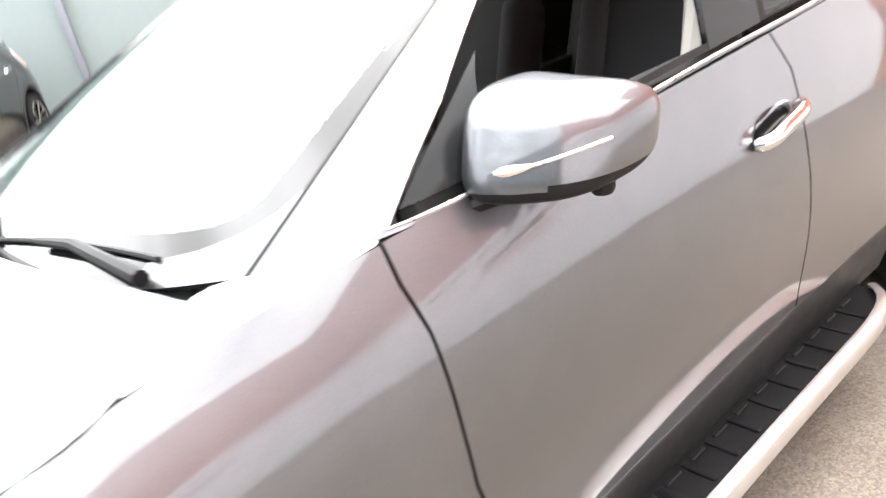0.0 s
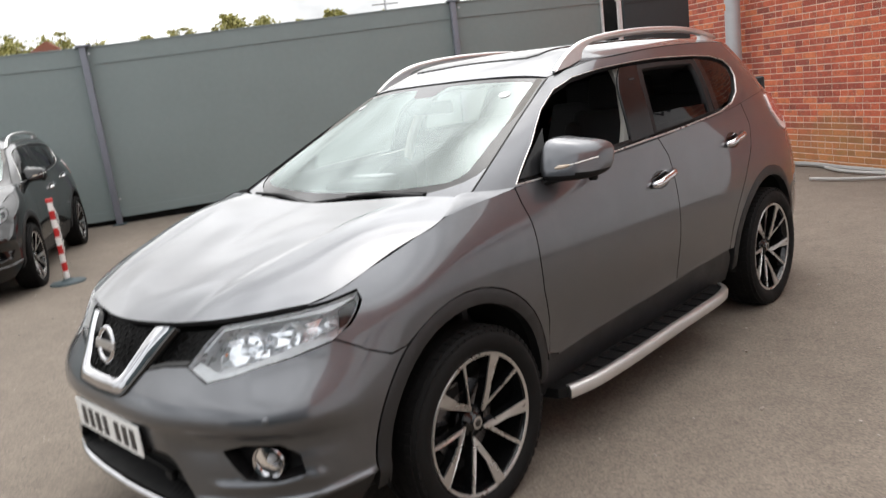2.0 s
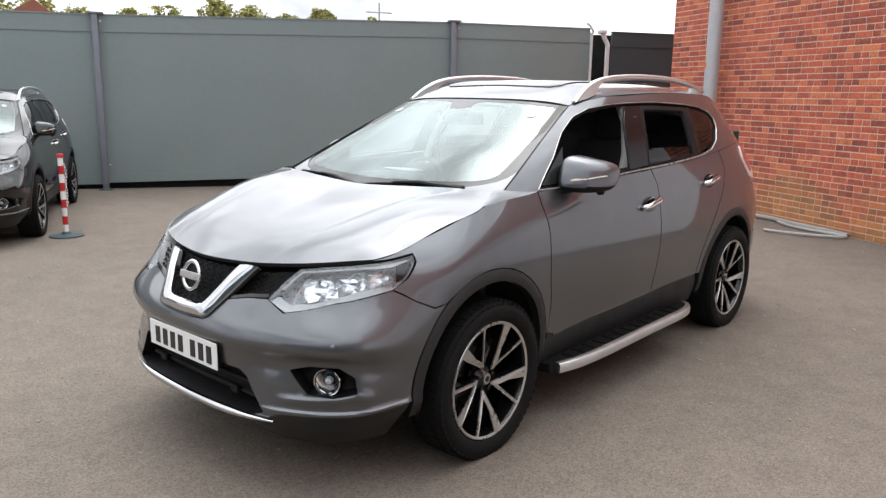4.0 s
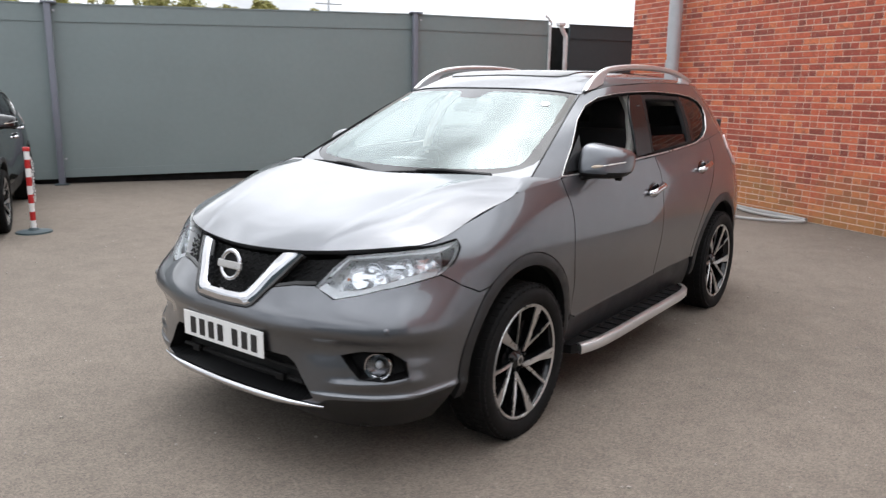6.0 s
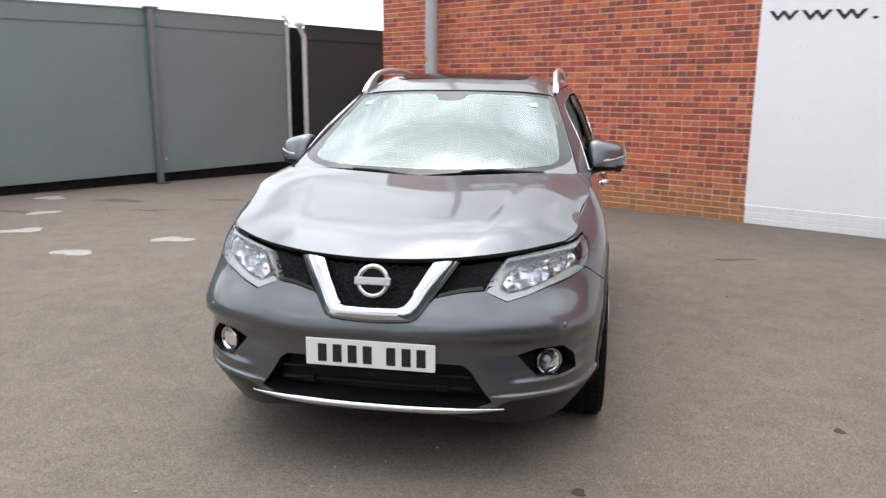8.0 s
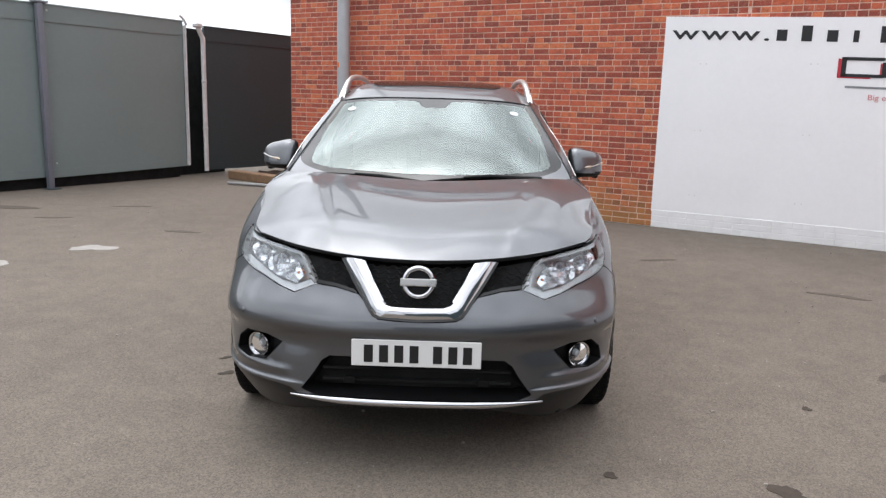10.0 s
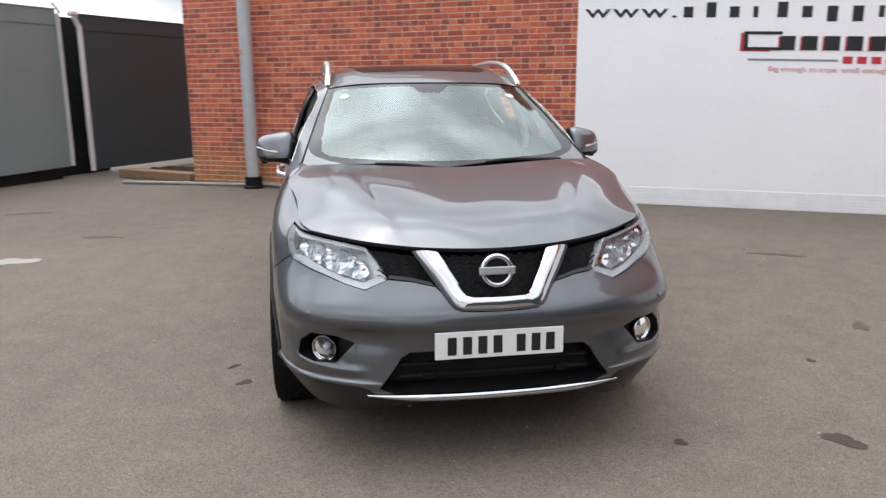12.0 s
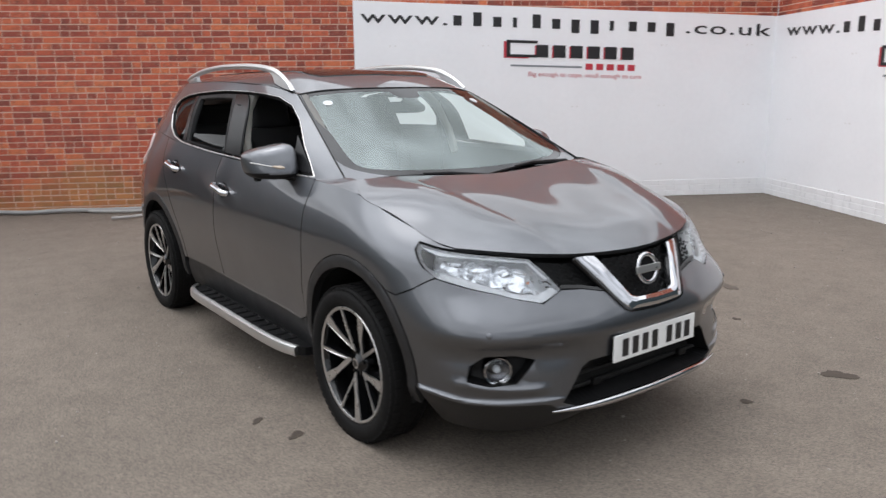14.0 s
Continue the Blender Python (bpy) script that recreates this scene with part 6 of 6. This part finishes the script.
    panel("inner_shell", M_VOID, car, sheet=body, loop=[(a, 0.22), (body.lu, 0.05), (body.lu, body.lv - 0.06), (a, body.lv - 0.06)], holes=[sz(*arc(ARCH_F + 0.02, 0.45, 0.40, 175, 5, 16)), sz(*arc(ARCH_R, 0.45, 0.42, 179, 1, 16))], step=0.09, off=-0.10, rim=0.0, mirror=right)


def greenhouse(car, right):
    dlo = wz((-0.880, 1.128), (-0.690, 1.262), (-0.518, 1.380), (-0.362, 1.453), (-0.215, 1.493), (-0.03, 1.513), (0.146, 1.522), (0.5, 1.529), (0.885, 1.516), (1.08, 1.500), (1.214, 1.468), (1.265, 1.425), (1.262, 1.370), (1.18, 1.285), (1.07, 1.235), (0.90, 1.205), (0.60, 1.186), (0.172, 1.166), (-0.30, 1.146))
    e = 0.004
    whole = [(e, 0.0), (sides.lu - e, 0.0), (sides.lu - e, sides.lv - e), (e, sides.lv - e)]
    fr = panel("cabin_side", M_PAINT, car, "grey painted window surround and roof pillar", sheet=sides, loop=whole, holes=(dlo,), step=0.04, rim=0.03, mirror=right)
    ring = resample(dlo, 0.03)
    rp = sides.at(ring, -0.001)
    rp = np.concatenate([rp, rp[:2]])
    low = np.interp(rp[:, 1] * 0.25 + (1.55 - rp[:, 2]), [0.0, 0.45], [0.42, 1.0])
    part("window_chrome", on_side(g_tube(rp, 0.0050 * low, 8, 0.9), right), M_MACHINED, fr, "slim chrome window surround", smooth=True)
    sp = sides.at([(0.003, q) for q in np.linspace(0.0, sides.lv, 24)], -0.003)
    part("screen_trim", on_side(g_tube(sp, 0.0045, 8), right), M_BLACK, fr, "black windscreen edge trim", smooth=True)
    # the pillar's inner edge closes on to the screen
    vv = np.linspace(0.0, 1.0, 24)
    a = screen.at(np.c_[np.full(24, screen.lu), vv * screen.lv], -0.002)
    b = sides.at(np.c_[np.full(24, 0.006), vv * sides.lv], -0.001)
    part("pillar_edge", on_side((np.concatenate([a, b]), [(i, 24 + i, 25 + i, i + 1) for i in range(23)]), right), M_PAINT, fr, smooth=True)
    # black pillar covers between the panes
    for loop in (
        wz((-0.03, 1.172), (0.175, 1.182), (0.305, 1.512), (0.150, 1.508)),
        wz((0.845, 1.218), (0.905, 1.222), (0.935, 1.497), (0.885, 1.502)),
        wz((-0.845, 1.146), (-0.62, 1.155), (-0.60, 1.17), (-0.585, 1.315), (-0.668, 1.262)),
    ):
        panel("pillar_cover", M_COVER, fr, "gloss black pillar cover", sheet=sides, loop=loop, step=0.04, off=-0.006, rim=0.015, mirror=right)
    # the rear door's pane is wound down to a third; its frame is black
    opening = wz((0.178, 1.184), (0.60, 1.204), (0.842, 1.217), (0.882, 1.500), (0.5, 1.513), (0.308, 1.512))
    inner = wz((0.205, 1.190), (0.60, 1.209), (0.795, 1.220), (0.832, 1.482), (0.5, 1.492), (0.325, 1.490))
    panel("door_frame", M_BLACK, fr, "black rear door window frame", sheet=sides, loop=opening, holes=(inner,), step=0.04, off=-0.008, rim=0.03, mirror=right)
    rear = wz((0.190, 1.184), (0.60, 1.204), (0.815, 1.216), (0.825, 1.268), (0.5, 1.276), (0.236, 1.280))
    g = panel("rear_window", M_PRIVACY, fr, "dark privacy glass, wound down to a third", sheet=sides, loop=rear, step=0.06, off=-0.020, rim=0.0, mirror=right)
    g.visible_shadow = False
    qg = wz((0.908, 1.224), (1.05, 1.254), (1.15, 1.302), (1.228, 1.380), (1.23, 1.416), (1.19, 1.452), (1.07, 1.483), (0.938, 1.496))
    g = panel("quarter_window", M_PRIVACY, fr, "dark privacy glass", sheet=sides, loop=qg, step=0.06, off=-0.010, rim=0.0, mirror=right)
    g.visible_shadow = False
    # seal along the lowered front window
    seal = wz((-0.62, 1.152), (-0.3, 1.163), (-0.03, 1.173), (-0.03, 1.186), (-0.3, 1.176), (-0.62, 1.166))
    panel("window_seal", M_BLACK, fr, sheet=sides, loop=seal, step=0.03, off=-0.004, rim=0.02, mirror=right)


def roof_and_screen(car):
    n = roof.lu
    e = 0.003
    sun_h = [(0.0, 0.205), (0.38, 0.195), (0.425, 0.235), (0.44, 1.55), (0.40, 1.60), (0.0, 1.60)]
    rf = panel("roof", M_PAINT, car, "grey metallic roof", sheet=roof, loop=both([(0.0, e), (n - e, e), (n - e, roof.lv - e), (0.0, roof.lv - e)]), holes=(both(sun_h),), step=0.05, rim=0.02)
    panel("sunroof", M_BLACKGLOSS, rf, "dark glass panoramic roof", sheet=roof, loop=both([(0.0, 0.209), (0.378, 0.199), (0.421, 0.238), (0.436, 1.547), (0.397, 1.595), (0.0, 1.595)]), step=0.04, off=0.005, rim=0.02)
    sc = screen
    ring_o = both([(0.0, 0.0), (sc.lu, 0.0), (sc.lu, sc.lv - 0.004), (0.0, sc.lv - 0.004)])
    ring_i = both([(0.0, 0.108), (0.35, 0.106), (sc.lu - 0.17, 0.106), (sc.lu - 0.105, 0.112), (sc.lu - 0.075, 0.128), (sc.lu - 0.058, 0.160), (sc.lu - 0.050, 0.24), (sc.lu - 0.040, 0.5), (sc.lu - 0.036, sc.lv - 0.09), (sc.lu - 0.045, sc.lv - 0.055), (sc.lu - 0.075, sc.lv - 0.038), (0.14, sc.lv - 0.032), (0.10, sc.lv - 0.045), (0.075, sc.lv - 0.10), (0.05, sc.lv - 0.115), (0.0, sc.lv - 0.118)])
    ws = panel("windscreen", M_GLASS, car, "coated green-tinted windscreen", sheet=sc, loop=ring_i, step=0.05, off=0.0, rim=0.0)
    ws.visible_shadow = False
    panel("screen_border", M_FRIT, ws, "gloss black printed screen border", sheet=sc, loop=ring_o, holes=(ring_i,), step=0.04, off=0.0, rim=0.006)
    for sgn, right in LEFT_RIGHT:
        fillet = [(sc.lu, 0.0), (sc.lu, 0.175), (sc.lu - 0.016, 0.125), (sc.lu - 0.045, 0.090), (sc.lu - 0.095, 0.066), (sc.lu - 0.17, 0.050), (sc.lu - 0.17, 0.0)]
        panel("screen_corner", M_PAINT, ws, "grey painted corner at the pillar's foot", sheet=sc, loop=fillet, step=0.03, off=0.003, rim=0.004, mirror=right)
    for x, y in ((0.482, -0.486), (-0.50, -0.47)):
        q = sc.find((0, 1), [(abs(x), y)])
        p, nn = sc.at(q, 0.002)[0], sc.normal(q)[0]
        if x < 0:
            p, nn = p * (-1, 1, 1), nn * (-1, 1, 1)
        m = Matrix.Translation(p) @ Vector(nn).to_track_quat("Z", "Y").to_matrix().to_4x4()
        part("sticker", g_lathe([(0.0001, 0.001), (0.026, 0.001), (0.026, -0.003)], 20, m), M_DRL, ws, "round pale screen sticker")
    hd = hood
    loop = both([(0.0, 0.006), (hd.lu + 0.003, 0.006), (hd.lu + 0.003, hd.lv - 0.004), (0.0, hd.lv - 0.004)])
    bn = panel("bonnet", M_PAINT, car, "grey metallic bonnet", sheet=hd, loop=loop, step=0.026, rim=0.02)
    part("cowl", g_box((1.40, 0.16, 0.02), (0, -1.16, 1.088), 0.004), M_BLACK, car, "black scuttle panel")
    for x0, x1, y0, y1 in ((-0.06, 0.56, -1.225, -1.115), (-0.62, -0.02, -1.12, -1.225)):
        xs = np.linspace(x0, x1, 14)
        q = sc.find((0, 1), np.c_[np.abs(xs), np.interp(xs, [x0, x1], [y0, y1])])
        top = sc.at(q, 0.006)
        top[:, 0] = xs
        wp = part("wiper", g_tube(top, 0.0052, 6), M_BLACK, car, "black wiper blade and arm", smooth=True)
        low = top + (0, -0.012, 0.006)
        part("wiper_arm", g_tube([low[5], low[8], low[-1] + (0.03, -0.03, -0.012)], [0.007, 0.011, 0.014], 8), M_BLACK, wp, smooth=True)
    for sgn, right in LEFT_RIGHT:
        pts = [(0.594, -0.265, 1.526), (0.590, -0.18, 1.572), (0.584, -0.06, 1.622), (0.582, 0.12, 1.654), (0.586, 0.45, 1.672), (0.588, 0.85, 1.669), (0.588, 1.15, 1.645), (0.585, 1.30, 1.620), (0.582, 1.42, 1.600)]
        rr = np.interp(np.linspace(0, 1, 48), [0, 0.06, 0.15, 0.25, 0.85, 0.95, 1], [0.007, 0.014, 0.017, 0.0175, 0.0175, 0.018, 0.010])
        rail = part("roof_rail", on_side(g_tube(smooth_path(pts, 48), rr, 12, 1.0), right), M_SATIN, car, "satin silver roof rail", smooth=True)
        foot = [(-0.262, 1.530), (-0.20, 1.574), (-0.12, 1.610), (-0.02, 1.640), (0.10, 1.659), (0.02, 1.632), (-0.03, 1.605), (-0.05, 1.572), (-0.16, 1.545)]
        fg = g_prism(foot, 0.028)
        fv = np.c_[fg[0][:, 2] + 0.570 + np.interp(fg[0][:, 1], [1.53, 1.65], [0.012, -0.002]), fg[0][:, 0], fg[0][:, 1] - 0.004]
        part("front_foot", on_side((fv, fg[1]), right), M_SATIN, rail)
        part("rear_foot", on_side(xf(g_box((0.028, 0.18, 0.06), (0, 0, 0), 0.018, 2), pose(0.585, 1.29, 1.595, -12)), right), M_SATIN, rail, smooth=True)
    tg = [[(0, 2.22, 1.20), (.30, 2.18, 1.22), (.52, 2.08, 1.25)], [(0, 2.14, 1.38), (.25, 2.09, 1.385), (.46, 1.99, 1.40)], [(0, 1.97, 1.575), (.22, 1.92, 1.57), (.40, 1.91, 1.53)]]
    sh = Sheet(tg)
    for sgn, right in LEFT_RIGHT:
        geo, ln = g_panel(sh, [(0, 0), (sh.lu, 0), (sh.lu, sh.lv), (0, sh.lv)], (), 0.08, 0.0, 0.0, mirror=not right)
        geo = flip_geo(geo)
        part("tailgate", geo, M_PAINT, car, "grey painted tailgate", smooth=True)
    part("aerial", g_prism([(0, 0), (0.13, 0), (0.115, 0.05), (0.09, 0.055)], 0.03, pose(-0.015, 1.60, 1.605, 90, 0, 90)), M_PAINT, car, "shark-fin aerial")


def running_board(car, right):
    out = [(0.80, -0.85), (0.88, -0.83), (0.925, -0.77), (0.948, -0.62), (0.952, 0.45), (0.94, 0.60), (0.90, 0.70), (0.80, 0.72)]
    rb = part("running_board", on_side(g_prism(out, 0.042, pose(0, 0, 0.238)), right), M_BLACK, car, "black running board with bright edge and ribbed tread")
    line = smooth_path([(0.915, -0.80, 0), (0.94, -0.70, 0), (0.955, -0.55, 0), (0.958, -0.1, 0), (0.958, 0.40, 0), (0.948, 0.585, 0), (0.915, 0.68, 0), (0.875, 0.72, 0)], 40)
    sec = [(-0.006, 0.236), (0.004, 0.234), (0.010, 0.240), (0.011, 0.270), (0.006, 0.282), (-0.004, 0.287), (-0.022, 0.287)]
    out_dir = np.cross(np.gradient(line, axis=0), (0, 0, 1))
    out_dir /= np.linalg.norm(out_dir, axis=1)[:, None]
    tv = np.array([p + o * d + (0, 0, z + 0.008 * (p[1] + 0.8) / 1.5) for p, o in zip(line, out_dir) for d, z in sec])
    ns = len(sec)
    tf = [(i * ns + j, (i + 1) * ns + j, (i + 1) * ns + j + 1, i * ns + j + 1) for i in range(len(line) - 1) for j in range(ns - 1)]
    tf += [tuple(range(ns)), tuple((len(line) - 1) * ns + j for j in range(ns))[::-1]]
    part("edge_trim", on_side((tv, tf), right), M_SATIN, rb, "bright satin aluminium edge", smooth=True)
    for i in range(13):
        y = -0.66 + i * 0.1
        part("tread_rib", on_side(g_box((0.085, 0.018, 0.009), (0.880, y, 0.283), 0.003), right), M_BLACK, rb)
        part("tread_rib", on_side(g_box((0.012, 0.055, 0.007), (0.845, y + 0.05, 0.283), 0.003), right), M_BLACK, rb)
    for y in (-0.5, 0.0, 0.5):
        part("bracket", on_side(g_box((0.25, 0.06, 0.03), (0.74, y, 0.235), 0.005), right), M_BLACK, rb)


def build_car(label):
    car = thing("car", label, "car", "parked cars")
    front_end(car)
    for sgn, right in LEFT_RIGHT:
        flank(car, right)
        greenhouse(car, right)
        headlight(car, right)
        fog_lamp(car, right)
        mirror_housing(car, right)
        running_board(car, right)
        for y in (AXLE_F, AXLE_R):
            wheel(car, sgn * 0.810, y, right)
    roof_and_screen(car)
    interior(car)
    under = part("underbody", g_box((1.34, 3.9, 0.12), (0, 0.0, 0.25), 0.02), M_VOID, car)
    # black slabs added under the car to keep light off the ground
    part("side_tray", g_box((1.60, 1.62, 0.08), (0, 0.02, 0.245), 0.02), M_VOID, under)
    part("front_tray", g_box((1.20, 0.34, 0.06), (0, -1.88, 0.245), 0.02), M_VOID, under)
    part("engine_block", g_box((1.10, 0.8, 0.5), (0, -1.55, 0.6), 0.02), M_VOID, car)
    return car


car = build_car("grey metallic five-door SUV with chrome trim, parked on asphalt")
other = copy_thing(car, Matrix.Translation((-0.07, -0.075, 0)) @ YARD @ pose(-6.0, -4.20, 0, 0, 0, 90))
other.scale = (0.99, 0.97, 0.935)
tagged(other, "black five-door SUV parked nose out before the hoarding", "car", "parked cars")
for ob in other.children_recursive:
    for slot in ob.material_slots:
        if slot.material == M_PAINT:
            slot.link = "OBJECT"
            slot.material = M_PAINT_DARK
    if "label" in ob.keys():
        ob["label"] = ob["label"].replace("grey metallic", "black metallic").replace("grey painted", "black painted")
# it has no side steps, and its windows are shut
for ob in [x for x in other.children if x.name.split(".")[0] == "running_board"]:
    for x in list(ob.children_recursive) + [ob]:
        bpy.data.objects.remove(x)
for sgn, right in LEFT_RIGHT:
    shut = wz((-0.60, 1.165), (-0.03, 1.176), (0.15, 1.505), (-0.03, 1.505), (-0.215, 1.487), (-0.362, 1.447), (-0.518, 1.374), (-0.585, 1.315))
    pane = panel("front_window", M_PRIVACY, other, "dark side window glass", sheet=sides, loop=shut, step=0.06, off=-0.010, rim=0.0, mirror=right)
    pane.visible_shadow = False
    shut = wz((0.236, 1.281), (0.5, 1.277), (0.825, 1.269), (0.86, 1.495), (0.5, 1.505), (0.315, 1.504))
    pane = panel("rear_pane", M_PRIVACY, other, "dark side window glass", sheet=sides, loop=shut, step=0.06, off=-0.012, rim=0.0, mirror=right)
    pane.visible_shadow = False
